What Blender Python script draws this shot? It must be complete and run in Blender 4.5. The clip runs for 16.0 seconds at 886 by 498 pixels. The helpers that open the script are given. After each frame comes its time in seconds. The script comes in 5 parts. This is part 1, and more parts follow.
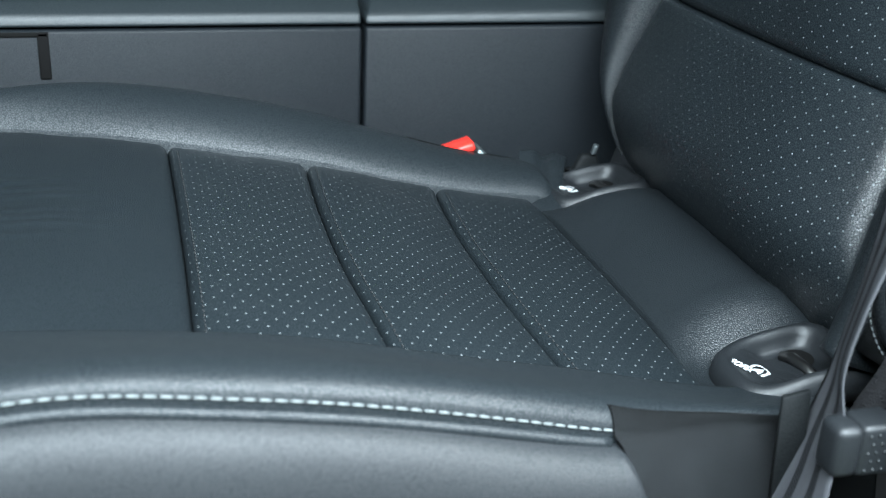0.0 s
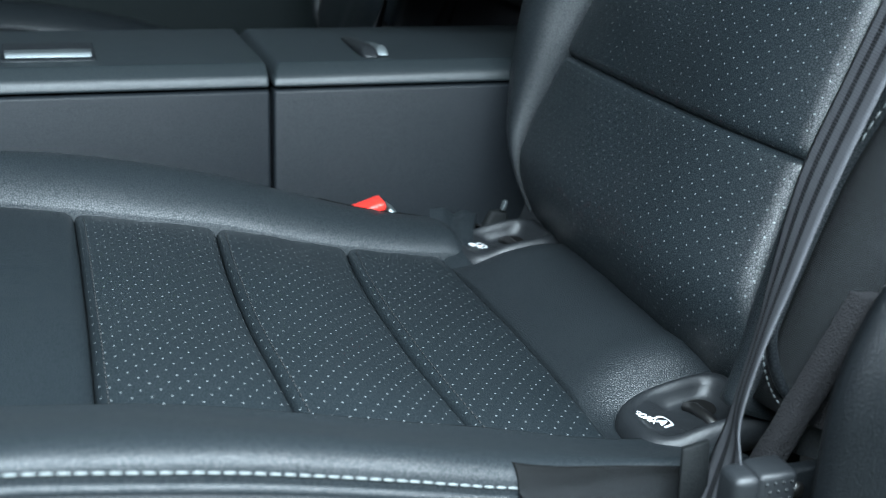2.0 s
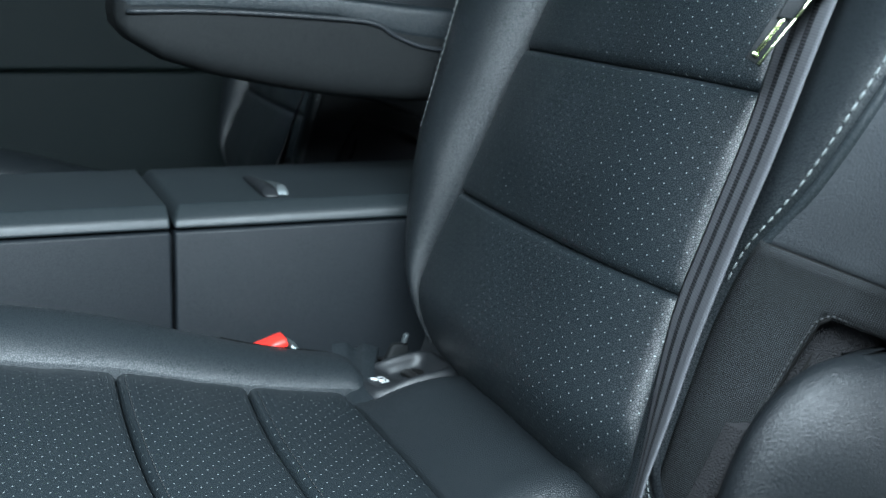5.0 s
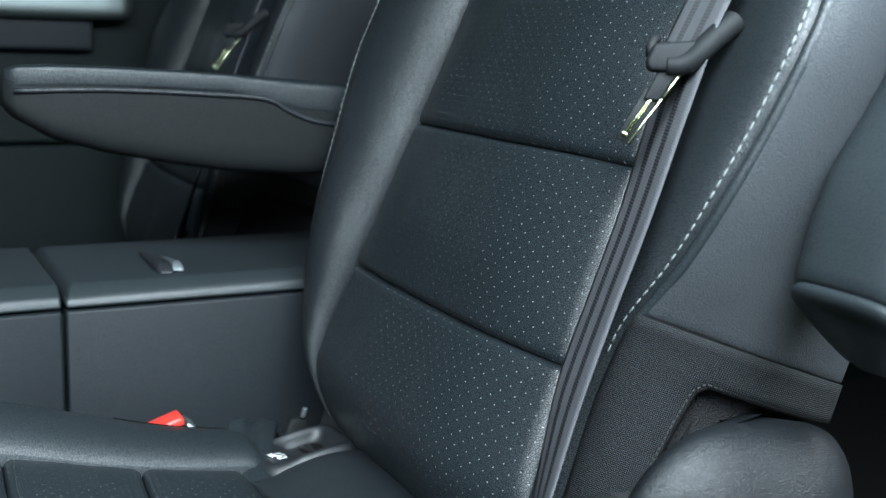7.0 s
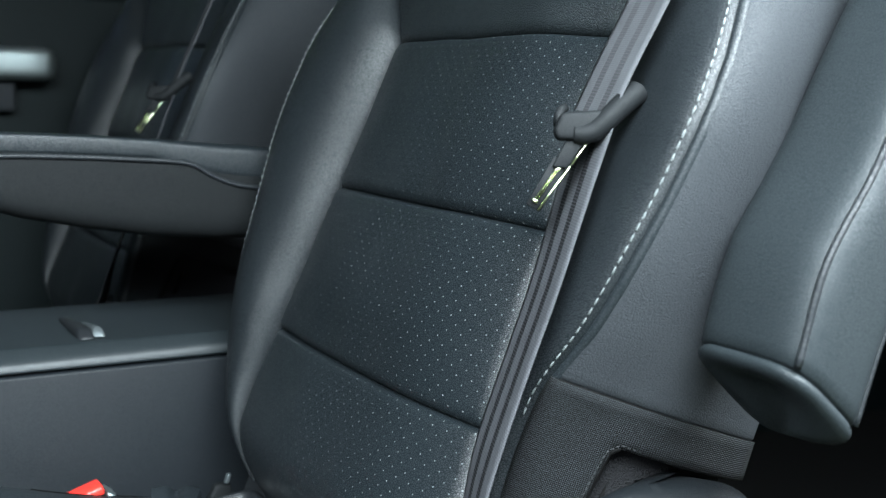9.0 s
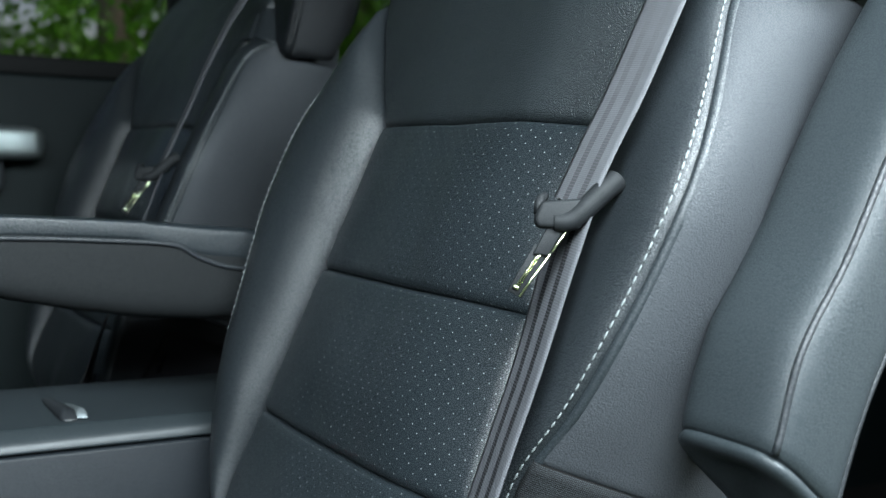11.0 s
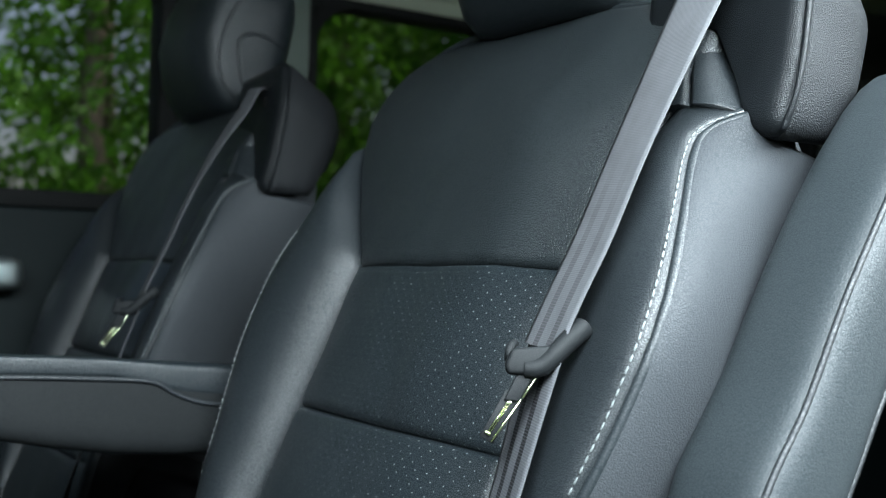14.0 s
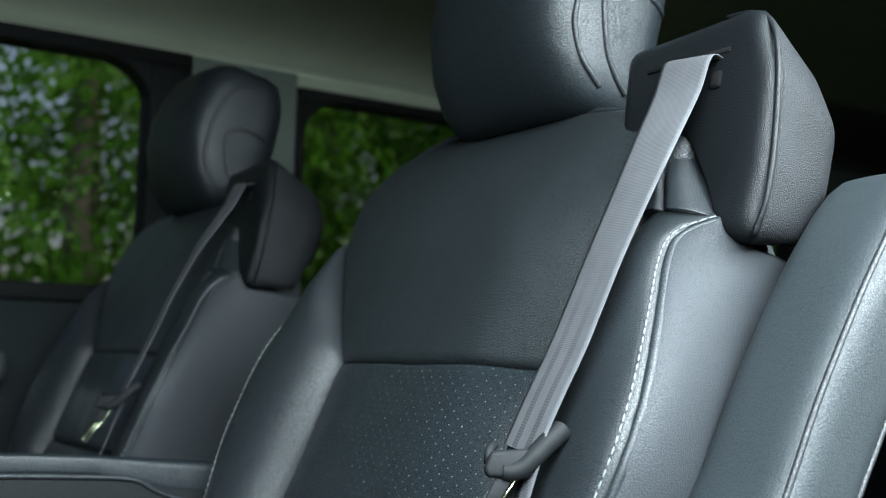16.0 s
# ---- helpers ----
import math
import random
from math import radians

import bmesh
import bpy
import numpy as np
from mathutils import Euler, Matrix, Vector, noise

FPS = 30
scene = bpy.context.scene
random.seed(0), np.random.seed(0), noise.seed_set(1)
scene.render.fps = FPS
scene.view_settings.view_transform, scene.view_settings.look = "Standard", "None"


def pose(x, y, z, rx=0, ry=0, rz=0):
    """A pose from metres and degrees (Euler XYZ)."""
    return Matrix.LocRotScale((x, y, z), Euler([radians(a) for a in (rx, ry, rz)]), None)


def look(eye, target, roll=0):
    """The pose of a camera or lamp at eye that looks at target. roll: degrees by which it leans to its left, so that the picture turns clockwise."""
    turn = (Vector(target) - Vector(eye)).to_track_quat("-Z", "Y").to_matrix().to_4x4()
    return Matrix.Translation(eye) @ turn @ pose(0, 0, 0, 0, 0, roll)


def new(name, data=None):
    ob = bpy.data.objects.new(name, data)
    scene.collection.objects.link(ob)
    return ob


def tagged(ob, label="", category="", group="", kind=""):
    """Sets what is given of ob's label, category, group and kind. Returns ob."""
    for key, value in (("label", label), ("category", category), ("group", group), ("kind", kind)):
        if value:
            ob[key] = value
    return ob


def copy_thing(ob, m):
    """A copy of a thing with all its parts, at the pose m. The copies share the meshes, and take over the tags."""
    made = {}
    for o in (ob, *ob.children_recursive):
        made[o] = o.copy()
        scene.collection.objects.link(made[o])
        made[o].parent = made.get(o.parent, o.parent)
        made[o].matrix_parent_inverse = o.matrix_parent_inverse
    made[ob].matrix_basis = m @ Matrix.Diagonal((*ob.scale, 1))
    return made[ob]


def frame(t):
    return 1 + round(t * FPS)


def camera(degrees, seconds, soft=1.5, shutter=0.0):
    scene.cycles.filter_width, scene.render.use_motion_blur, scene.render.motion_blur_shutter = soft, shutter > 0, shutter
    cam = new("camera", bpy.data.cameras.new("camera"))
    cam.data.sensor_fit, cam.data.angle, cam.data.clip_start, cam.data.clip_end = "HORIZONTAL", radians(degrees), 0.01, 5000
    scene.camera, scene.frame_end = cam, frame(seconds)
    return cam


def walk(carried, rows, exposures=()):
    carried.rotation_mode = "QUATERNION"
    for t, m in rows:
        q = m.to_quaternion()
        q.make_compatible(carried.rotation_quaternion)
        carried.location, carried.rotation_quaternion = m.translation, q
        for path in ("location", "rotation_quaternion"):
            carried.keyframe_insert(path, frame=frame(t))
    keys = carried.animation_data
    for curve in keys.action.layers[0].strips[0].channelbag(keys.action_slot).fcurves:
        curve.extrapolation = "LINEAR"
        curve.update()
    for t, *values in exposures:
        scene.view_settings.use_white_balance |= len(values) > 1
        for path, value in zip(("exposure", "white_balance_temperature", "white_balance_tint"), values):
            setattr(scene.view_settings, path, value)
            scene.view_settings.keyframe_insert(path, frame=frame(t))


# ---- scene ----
cam = camera(42.9, 16.0, soft=1.0)
cam.data.dof.use_dof = True
cam.data.dof.focus_distance = 0.68
cam.data.dof.aperture_fstop = 8.8
PATH = [
    (0, (-0.3141, -0.6067, 0.7111), (-16.187, -23.149, 2.901)),
    (0.5, (-0.3118, -0.6077, 0.7122), (-17.206, -22.754, 2.887)),
    (1, (-0.3086, -0.61, 0.7149), (-18.03, -22.193, 2.829)),
    (1.5, (-0.306, -0.612, 0.7171), (-18.997, -21.403, 2.777)),
    (2, (-0.3031, -0.6144, 0.7197), (-19.911, -20.407, 2.713)),
    (2.5, (-0.3008, -0.6174, 0.7231), (-20.871, -19.339, 2.665)),
    (3, (-0.2986, -0.6209, 0.7275), (-21.581, -18.165, 2.529)),
    (3.5, (-0.2972, -0.6232, 0.7304), (-22.321, -17.229, 2.543)),
    (4, (-0.2967, -0.6267, 0.7344), (-22.975, -16.315, 2.481)),
    (6.5, (-0.2848, -0.6397, 0.749), (-26.458, -11.863, 2.142)),
    (7, (-0.2808, -0.6435, 0.7521), (-28.072, -11.201, 2.011)),
    (7.5, (-0.2783, -0.6466, 0.7544), (-29.483, -10.646, 1.921)),
    (8, (-0.2757, -0.6489, 0.7566), (-30.287, -9.919, 1.839)),
    (8.5, (-0.2752, -0.6514, 0.7584), (-30.836, -9.18, 1.822)),
    (9, (-0.274, -0.6535, 0.7606), (-31.258, -8.412, 1.788)),
    (11.5, (-0.2784, -0.6639, 0.7722), (-32.005, -3.756, 1.777)),
    (12, (-0.28, -0.6671, 0.7759), (-32.19, -2.807, 1.708)),
    (12.5, (-0.2812, -0.6695, 0.7781), (-32.305, -1.818, 1.72)),
    (13, (-0.2826, -0.6722, 0.781), (-32.419, -0.802, 1.691)),
    (13.5, (-0.2838, -0.6746, 0.7832), (-32.525, 0.228, 1.664)),
    (14, (-0.2859, -0.6781, 0.7858), (-32.863, 1.265, 1.626)),
    (14.5, (-0.2865, -0.6816, 0.7884), (-33.095, 2.285, 1.583)),
    (15, (-0.2877, -0.6848, 0.7912), (-33.254, 3.451, 1.568)),
    (15.5, (-0.2883, -0.6875, 0.7935), (-33.371, 4.532, 1.593)),
    (16, (-0.2902, -0.6905, 0.7965), (-33.457, 5.521, 1.522)),
]
walk(cam, [(t, pose(*eye, 90 + pitch, 0, yaw) @ pose(0, 0, 0, 0, 0, roll)) for t, eye, (yaw, pitch, roll) in PATH],
     [(0.0, 0.0, 6450, 11), (3.0, 0.0, 6200, 10), (7.0, 0.0, 6450, 11), (9.0, 0.04, 6650, 12), (12.5, 0.15, 6680, 12), (16.0, 0.10, 6650, 11)])

# ---- light: an overcast sky through the open sliding door and the far windows ----
world = bpy.data.worlds.new("sky")
scene.world = world
world.use_nodes = True
wn = world.node_tree.nodes
sky = wn.new("ShaderNodeTexSky")
sky.sky_type, sky.sun_disc = "NISHITA", False
sky.dust_density, sky.air_density = 6.0, 0.8
sky.sun_elevation, sky.sun_rotation = radians(45), radians(102)
wn["Background"].inputs["Strength"].default_value = 0.15
world.node_tree.links.new(sky.outputs[0], wn["Background"].inputs["Color"])
sun = new("sun", bpy.data.lights.new("sun", "SUN"))
sun.data.energy, sun.data.angle, sun.data.color = 4.0, radians(20), (1, 0.98, 0.94)
sun.matrix_world = look((7, -1.5, 7), (0, 0, 0))
scene.view_settings.exposure = 0.0
# area lamp added outside the open sliding door, standing in for bright overcast sky
door_light = new("door_sky_fill", bpy.data.lights.new("door_sky_fill", "AREA"))
door_light.data.shape, door_light.data.size, door_light.data.size_y = "RECTANGLE", 2.4, 0.60
door_light.data.energy, door_light.data.color = 212.0, (0.78, 0.93, 1.0)
door_light.matrix_world = look((0.0, -0.86, 1.405), (0.0, -0.10, 0.66))


# ---- materials ----
def mat(name, col, rough=0.5, metal=0.0, spec=0.5):
    m = bpy.data.materials.new(name)
    m.use_nodes = True
    b = m.node_tree.nodes["Principled BSDF"]
    b.inputs["Base Color"].default_value = (*col, 1)
    b.inputs["Roughness"].default_value = rough
    b.inputs["Metallic"].default_value = metal
    b.inputs["Specular IOR Level"].default_value = spec
    return m


def node(m, kind, **props):
    n = m.node_tree.nodes.new(kind)
    for k, v in props.items():
        if k in ("operation", "blend_type", "feature", "data_type", "wave_type", "bands_direction", "wave_profile"):
            set_prop(n, k, v)
        else:
            n.inputs[k.replace("_", " ")].default_value = v
    return n


def set_prop(n, k, v):
    if k == "operation":
        n.operation = v
    elif k == "blend_type":
        n.blend_type = v
    elif k == "feature":
        n.feature = v
    elif k == "data_type":
        n.data_type = v
    elif k == "wave_type":
        n.wave_type = v
    elif k == "bands_direction":
        n.bands_direction = v
    else:
        n.wave_profile = v


def link(m, a, b):
    m.node_tree.links.new(a, b)


def bsdf(m):
    return m.node_tree.nodes["Principled BSDF"]


def coords(m, space="Object", scale=(1, 1, 1)):
    tc = m.node_tree.nodes.new("ShaderNodeTexCoord")
    mp = m.node_tree.nodes.new("ShaderNodeMapping")
    mp.inputs["Scale"].default_value = scale
    link(m, tc.outputs[space], mp.inputs["Vector"])
    return mp.outputs[0]


def mottle(m, base, amount, scale, vec):
    """Base colour that varies slowly by the given share."""
    nz = node(m, "ShaderNodeTexNoise", Scale=scale, Detail=4.0)
    link(m, vec, nz.inputs["Vector"])
    mix = m.node_tree.nodes.new("ShaderNodeMix")
    mix.data_type = "RGBA"
    mix.inputs["A"].default_value = (*[c * (1 - amount) for c in base], 1)
    mix.inputs["B"].default_value = (*[min(1, c * (1 + amount)) for c in base], 1)
    link(m, nz.outputs["Fac"], mix.inputs["Factor"])
    return mix.outputs["Result"]


def leather(name, base, rough=0.50, grain=1000.0, depth=0.25, crease=0.04, holes=False, wrinkle=0.0, spec=0.5):
    """Coated leather: pebbled grain, soft creases, uneven gloss; with holes: fine perforation by the UV in metres."""
    m = mat(name, base, rough, spec=spec)
    vec = coords(m)
    colour = mottle(m, base, 0.06, 9.0, vec)
    warp = node(m, "ShaderNodeTexNoise", Scale=260.0, Detail=2.0)
    link(m, vec, warp.inputs["Vector"])
    vor = node(m, "ShaderNodeTexVoronoi", feature="DISTANCE_TO_EDGE", Scale=grain * 0.45)
    wmix = m.node_tree.nodes.new("ShaderNodeVectorMath")
    wmix.operation = "MULTIPLY_ADD"
    wmix.inputs[1].default_value = (0.0011, 0.0011, 0.0011)
    link(m, warp.outputs["Color"], wmix.inputs[0])
    link(m, vec, wmix.inputs[2])
    link(m, wmix.outputs[0], vor.inputs["Vector"])
    ramp = m.node_tree.nodes.new("ShaderNodeMapRange")
    ramp.inputs["From Max"].default_value = 0.22
    link(m, vor.outputs["Distance"], ramp.inputs["Value"])
    # weaker reflection in the grain valleys stands in for their shade
    cavity_shade = m.node_tree.nodes.new("ShaderNodeMapRange")
    cavity_shade.inputs["To Min"].default_value, cavity_shade.inputs["To Max"].default_value = spec * 0.35, spec * 1.15
    link(m, ramp.outputs[0], cavity_shade.inputs["Value"])
    link(m, cavity_shade.outputs[0], bsdf(m).inputs["Specular IOR Level"])
    fold = node(m, "ShaderNodeTexNoise", Scale=38.0, Detail=3.0, Roughness=0.55)
    link(m, vec, fold.inputs["Vector"])
    bump1 = node(m, "ShaderNodeBump", Strength=crease, Distance=0.004)
    link(m, fold.outputs["Fac"], bump1.inputs["Height"])
    bump2 = node(m, "ShaderNodeBump", Strength=depth, Distance=0.0012)
    link(m, ramp.outputs[0], bump2.inputs["Height"])
    link(m, bump1.outputs[0], bump2.inputs["Normal"])
    last = bump2
    if wrinkle:
        long = node(m, "ShaderNodeTexNoise", Scale=1.0, Detail=4.0, Roughness=0.6, Distortion=1.2)
        link(m, coords(m, scale=(300, 300, 120)), long.inputs["Vector"])
        last = node(m, "ShaderNodeBump", Strength=wrinkle, Distance=0.0016)
        link(m, long.outputs["Fac"], last.inputs["Height"])
        link(m, bump2.outputs[0], last.inputs["Normal"])
    link(m, last.outputs[0], bsdf(m).inputs["Normal"])
    rn = node(m, "ShaderNodeTexNoise", Scale=22.0, Detail=5.0)
    link(m, vec, rn.inputs["Vector"])
    rr = m.node_tree.nodes.new("ShaderNodeMapRange")
    rr.inputs["To Min"].default_value, rr.inputs["To Max"].default_value = rough - 0.03, rough + 0.05
    link(m, rn.outputs["Fac"], rr.inputs["Value"])
    link(m, rr.outputs[0], bsdf(m).inputs["Roughness"])
    if holes:
        uv = m.node_tree.nodes.new("ShaderNodeTexCoord").outputs["UV"]
        dots = []
        for shift in (0.0, 0.5):
            sc = m.node_tree.nodes.new("ShaderNodeVectorMath")
            sc.operation = "MULTIPLY_ADD"
            sc.inputs[1].default_value = (1 / 0.0118, 1 / 0.0094, 0)
            sc.inputs[2].default_value = (shift, shift, 0)
            link(m, uv, sc.inputs[0])
            fr = m.node_tree.nodes.new("ShaderNodeVectorMath")
            fr.operation = "FRACTION"
            link(m, sc.outputs[0], fr.inputs[0])
            sub = m.node_tree.nodes.new("ShaderNodeVectorMath")
            sub.operation = "SUBTRACT"
            sub.inputs[1].default_value = (0.5, 0.5, 0)
            link(m, fr.outputs[0], sub.inputs[0])
            mul = m.node_tree.nodes.new("ShaderNodeVectorMath")
            mul.operation = "MULTIPLY"
            mul.inputs[1].default_value = (0.0118, 0.0094, 0)
            link(m, sub.outputs[0], mul.inputs[0])
            ln = m.node_tree.nodes.new("ShaderNodeVectorMath")
            ln.operation = "LENGTH"
            link(m, mul.outputs[0], ln.inputs[0])
            lt = node(m, "ShaderNodeMapRange")
            lt.inputs["From Min"].default_value, lt.inputs["From Max"].default_value = 0.00038, 0.00064
            lt.inputs["To Min"].default_value, lt.inputs["To Max"].default_value = 1, 0
            link(m, ln.outputs["Value"], lt.inputs["Value"])
            dots.append(lt.outputs[0])
        mx = node(m, "ShaderNodeMath", operation="MAXIMUM")
        link(m, dots[0], mx.inputs[0])
        link(m, dots[1], mx.inputs[1])
        mix = m.node_tree.nodes.new("ShaderNodeMix")
        mix.data_type = "RGBA"
        mix.inputs["B"].default_value = (0.112, 0.126, 0.129, 1)
        link(m, mx.outputs[0], mix.inputs["Factor"])
        link(m, colour, mix.inputs["A"])
        colour = mix.outputs["Result"]
    link(m, colour, bsdf(m).inputs["Base Color"])
    return m


def grained(name, base, rough, scale, depth, spec=0.5):
    """Moulded plastic with a pebbled skin."""
    m = mat(name, base, rough, spec=spec)
    vec = coords(m)
    link(m, mottle(m, base, 0.12, 14.0, vec), bsdf(m).inputs["Base Color"])
    vor = node(m, "ShaderNodeTexVoronoi", feature="SMOOTH_F1", Scale=scale, Smoothness=0.25)
    link(m, vec, vor.inputs["Vector"])
    nz = node(m, "ShaderNodeTexNoise", Scale=scale * 1.7, Detail=3.0)
    link(m, vec, nz.inputs["Vector"])
    add = node(m, "ShaderNodeMath", operation="ADD")
    link(m, vor.outputs["Distance"], add.inputs[0])
    soft = node(m, "ShaderNodeMath", operation="MULTIPLY")
    soft.inputs[1].default_value = 0.12
    link(m, nz.outputs["Fac"], soft.inputs[0])
    link(m, soft.outputs[0], add.inputs[1])
    bp = node(m, "ShaderNodeBump", Strength=depth, Distance=0.0008)
    link(m, add.outputs[0], bp.inputs["Height"])
    # low spots of the pebbling reflect less, imitating the shade inside them
    cavity_shade = m.node_tree.nodes.new("ShaderNodeMapRange")
    cavity_shade.inputs["From Min"].default_value, cavity_shade.inputs["From Max"].default_value = 0.25, 0.75
    cavity_shade.inputs["To Min"].default_value, cavity_shade.inputs["To Max"].default_value = spec * 0.45, spec * 1.2
    link(m, add.outputs[0], cavity_shade.inputs["Value"])
    link(m, cavity_shade.outputs[0], bsdf(m).inputs["Specular IOR Level"])
    link(m, bp.outputs[0], bsdf(m).inputs["Normal"])
    return m


def woven(name, base, rough, pitch, depth, stripes=0.0, contrast=0.6, fade=None):
    """Woven cloth or webbing by the UV in metres: fine rows across, and for webbing dark lengthwise bands."""
    m = mat(name, base, rough, spec=0.07 if stripes else 0.15)
    uv = m.node_tree.nodes.new("ShaderNodeTexCoord").outputs["UV"]
    waves = []
    for d in ("X", "Y"):
        w = node(m, "ShaderNodeTexWave", bands_direction=d, Scale=0.314 / pitch)
        link(m, uv, w.inputs["Vector"])
        waves.append(w.outputs["Fac"])
    mul = node(m, "ShaderNodeMath", operation="MAXIMUM" if stripes else "MULTIPLY")
    link(m, waves[1 if stripes else 0], mul.inputs[0])
    link(m, waves[1], mul.inputs[1])
    height = mul.outputs[0]
    vec = coords(m)
    colour = mottle(m, base, 0.2, 60.0, vec)
    mix = m.node_tree.nodes.new("ShaderNodeMix")
    mix.data_type = "RGBA"
    mix.blend_type = "MULTIPLY"
    mix.inputs["Factor"].default_value = contrast
    link(m, colour, mix.inputs["A"])
    link(m, height, mix.inputs["B"])
    colour = mix.outputs["Result"]
    if stripes:
        sep = m.node_tree.nodes.new("ShaderNodeSeparateXYZ")
        link(m, uv, sep.inputs[0])
        total = None
        for c in (-0.0082, 0.0082):
            a = node(m, "ShaderNodeMath", operation="SUBTRACT")
            a.inputs[1].default_value = c
            link(m, sep.outputs["X"], a.inputs[0])
            b = node(m, "ShaderNodeMath", operation="ABSOLUTE")
            link(m, a.outputs[0], b.inputs[0])
            e = node(m, "ShaderNodeMapRange")
            e.inputs["From Min"].default_value, e.inputs["From Max"].default_value = 0.0029, 0.0035
            e.inputs["To Min"].default_value, e.inputs["To Max"].default_value = 1, 0
            link(m, b.outputs[0], e.inputs["Value"])
            if total is None:
                total = e.outputs[0]
            else:
                s = node(m, "ShaderNodeMath", operation="ADD")
                link(m, total, s.inputs[0])
                link(m, e.outputs[0], s.inputs[1])
                total = s.outputs[0]
        dark = m.node_tree.nodes.new("ShaderNodeMix")
        dark.data_type = "RGBA"
        dark.inputs["B"].default_value = (*[c * 0.12 for c in base], 1)
        f = node(m, "ShaderNodeMath", operation="MULTIPLY")
        f.inputs[1].default_value = stripes
        link(m, total, f.inputs[0])
        if fade:
            run = node(m, "ShaderNodeMapRange")
            run.inputs["From Min"].default_value, run.inputs["From Max"].default_value = fade
            run.inputs["To Min"].default_value, run.inputs["To Max"].default_value = 0.06 * stripes, stripes
            link(m, sep.outputs["Y"], run.inputs["Value"])
            link(m, run.outputs[0], f.inputs[1])
        dash = node(m, "ShaderNodeTexWave", bands_direction="Y", Scale=0.314 / 0.0018)
        link(m, uv, dash.inputs["Vector"])
        gap = node(m, "ShaderNodeMapRange")
        gap.inputs["From Min"].default_value, gap.inputs["From Max"].default_value = 0.15, 0.40
        gap.inputs["To Min"].default_value, gap.inputs["To Max"].default_value = 0.62, 1.0
        link(m, dash.outputs["Fac"], gap.inputs["Value"])
        both = node(m, "ShaderNodeMath", operation="MULTIPLY")
        link(m, f.outputs[0], both.inputs[0])
        link(m, gap.outputs[0], both.inputs[1])
        link(m, both.outputs[0], dark.inputs["Factor"])
        link(m, colour, dark.inputs["A"])
        colour = dark.outputs["Result"]
    link(m, colour, bsdf(m).inputs["Base Color"])
    bp = node(m, "ShaderNodeBump", Strength=depth, Distance=0.0004)
    link(m, height, bp.inputs["Height"])
    link(m, bp.outputs[0], bsdf(m).inputs["Normal"])
    return m


LEATHER = leather("black_leather", (0.0075, 0.0104, 0.0124), rough=0.40, grain=1400, depth=0.22)
BOLSTER = leather("bolster_leather", (0.0081, 0.0106, 0.0124), rough=0.43, grain=1500, depth=0.24, crease=0.05, wrinkle=0.05, spec=0.55)
PERFORATED = leather("perforated_leather", (0.0075, 0.0106, 0.0126), rough=0.39, grain=1500, depth=0.14, holes=True, wrinkle=0.08, spec=0.64)
CREASED = leather("creased_leather", (0.0092, 0.0124, 0.0141), rough=0.42, grain=1200, depth=0.36, crease=0.05, wrinkle=0.16, spec=0.70)
SMOOTH = leather("smooth_leather", (0.0086, 0.0118, 0.0140), rough=0.50, grain=1400, depth=0.16, crease=0.03)
ARMSKIN = leather("armrest_leather", (0.0140, 0.0180, 0.0202), rough=0.47, grain=1400, depth=0.16, crease=0.05, wrinkle=0.04, spec=0.32)
SIDE = leather("side_vinyl", (0.0245, 0.0272, 0.0302), rough=0.55, grain=1350, depth=0.26, crease=0.02, spec=0.18)
CUSHSIDE = leather("cushion_side_vinyl", (0.0105, 0.0125, 0.0144), rough=0.55, grain=2600, depth=0.05, crease=0.01, spec=0.44)
PIPE = leather("piping_leather", (0.008, 0.010, 0.012), rough=0.5, depth=0.1, crease=0.05)
MATTE = leather("matte_vinyl", (0.004, 0.005, 0.0055), rough=0.7, grain=2400, depth=0.08, crease=0.02, spec=0.25)
THREAD = mat("white_thread", (0.15, 0.165, 0.165), 0.9, spec=0.2)
DARKTHREAD = mat("dark_thread", (0.012, 0.013, 0.014), 0.7)
PLASTIC = grained("grained_plastic", (0.0045, 0.0056, 0.0066), 0.42, 1300.0, 0.40, spec=0.22)
SATIN = grained("satin_plastic", (0.0085, 0.0100, 0.0116), 0.48, 2600.0, 0.12)
TRIM = grained("trim_plastic", (0.0060, 0.0080, 0.0100), 0.50, 2000.0, 0.2, spec=0.23)
DOORTRIM = grained("door_trim", (0.003, 0.0065, 0.007), 0.6, 2000.0, 0.2, spec=0.18)
RUBBER = mat("window_rubber", (0.003, 0.0035, 0.0035), 0.7, spec=0.2)
TONGUE = grained("tongue_plastic", (0.005, 0.006, 0.0068), 0.65, 2600.0, 0.15, spec=0.18)
REARSHELL = grained("soft_shell_plastic", (0.0070, 0.0080, 0.0092), 0.60, 1150.0, 0.6, spec=0.22)
LIDSKIN = grained("satin_lid", (0.010, 0.014, 0.016), 0.48, 2000.0, 0.15)
CLOTH = woven("black_cloth", (0.036, 0.041, 0.045), 0.80, 0.00105, 0.9, contrast=1.0)
WEB = woven("belt_webbing", (0.062, 0.064, 0.070), 0.8, 0.0015, 0.30, stripes=0.96, contrast=0.22)
WEBTOP = woven("belt_webbing_top", (0.078, 0.080, 0.086), 0.85, 0.0011, 0.25, stripes=0.62, contrast=0.14, fade=(0.17, 0.30))
FELT = grained("felt_carpet", (0.013, 0.013, 0.014), 0.95, 900.0, 0.9, spec=0.1)
CARPET = grained("floor_carpet", (0.012, 0.012, 0.012), 0.95, 500.0, 0.9, spec=0.1)
RED = grained("red_plastic", (0.75, 0.03, 0.02), 0.35, 2500.0, 0.05)
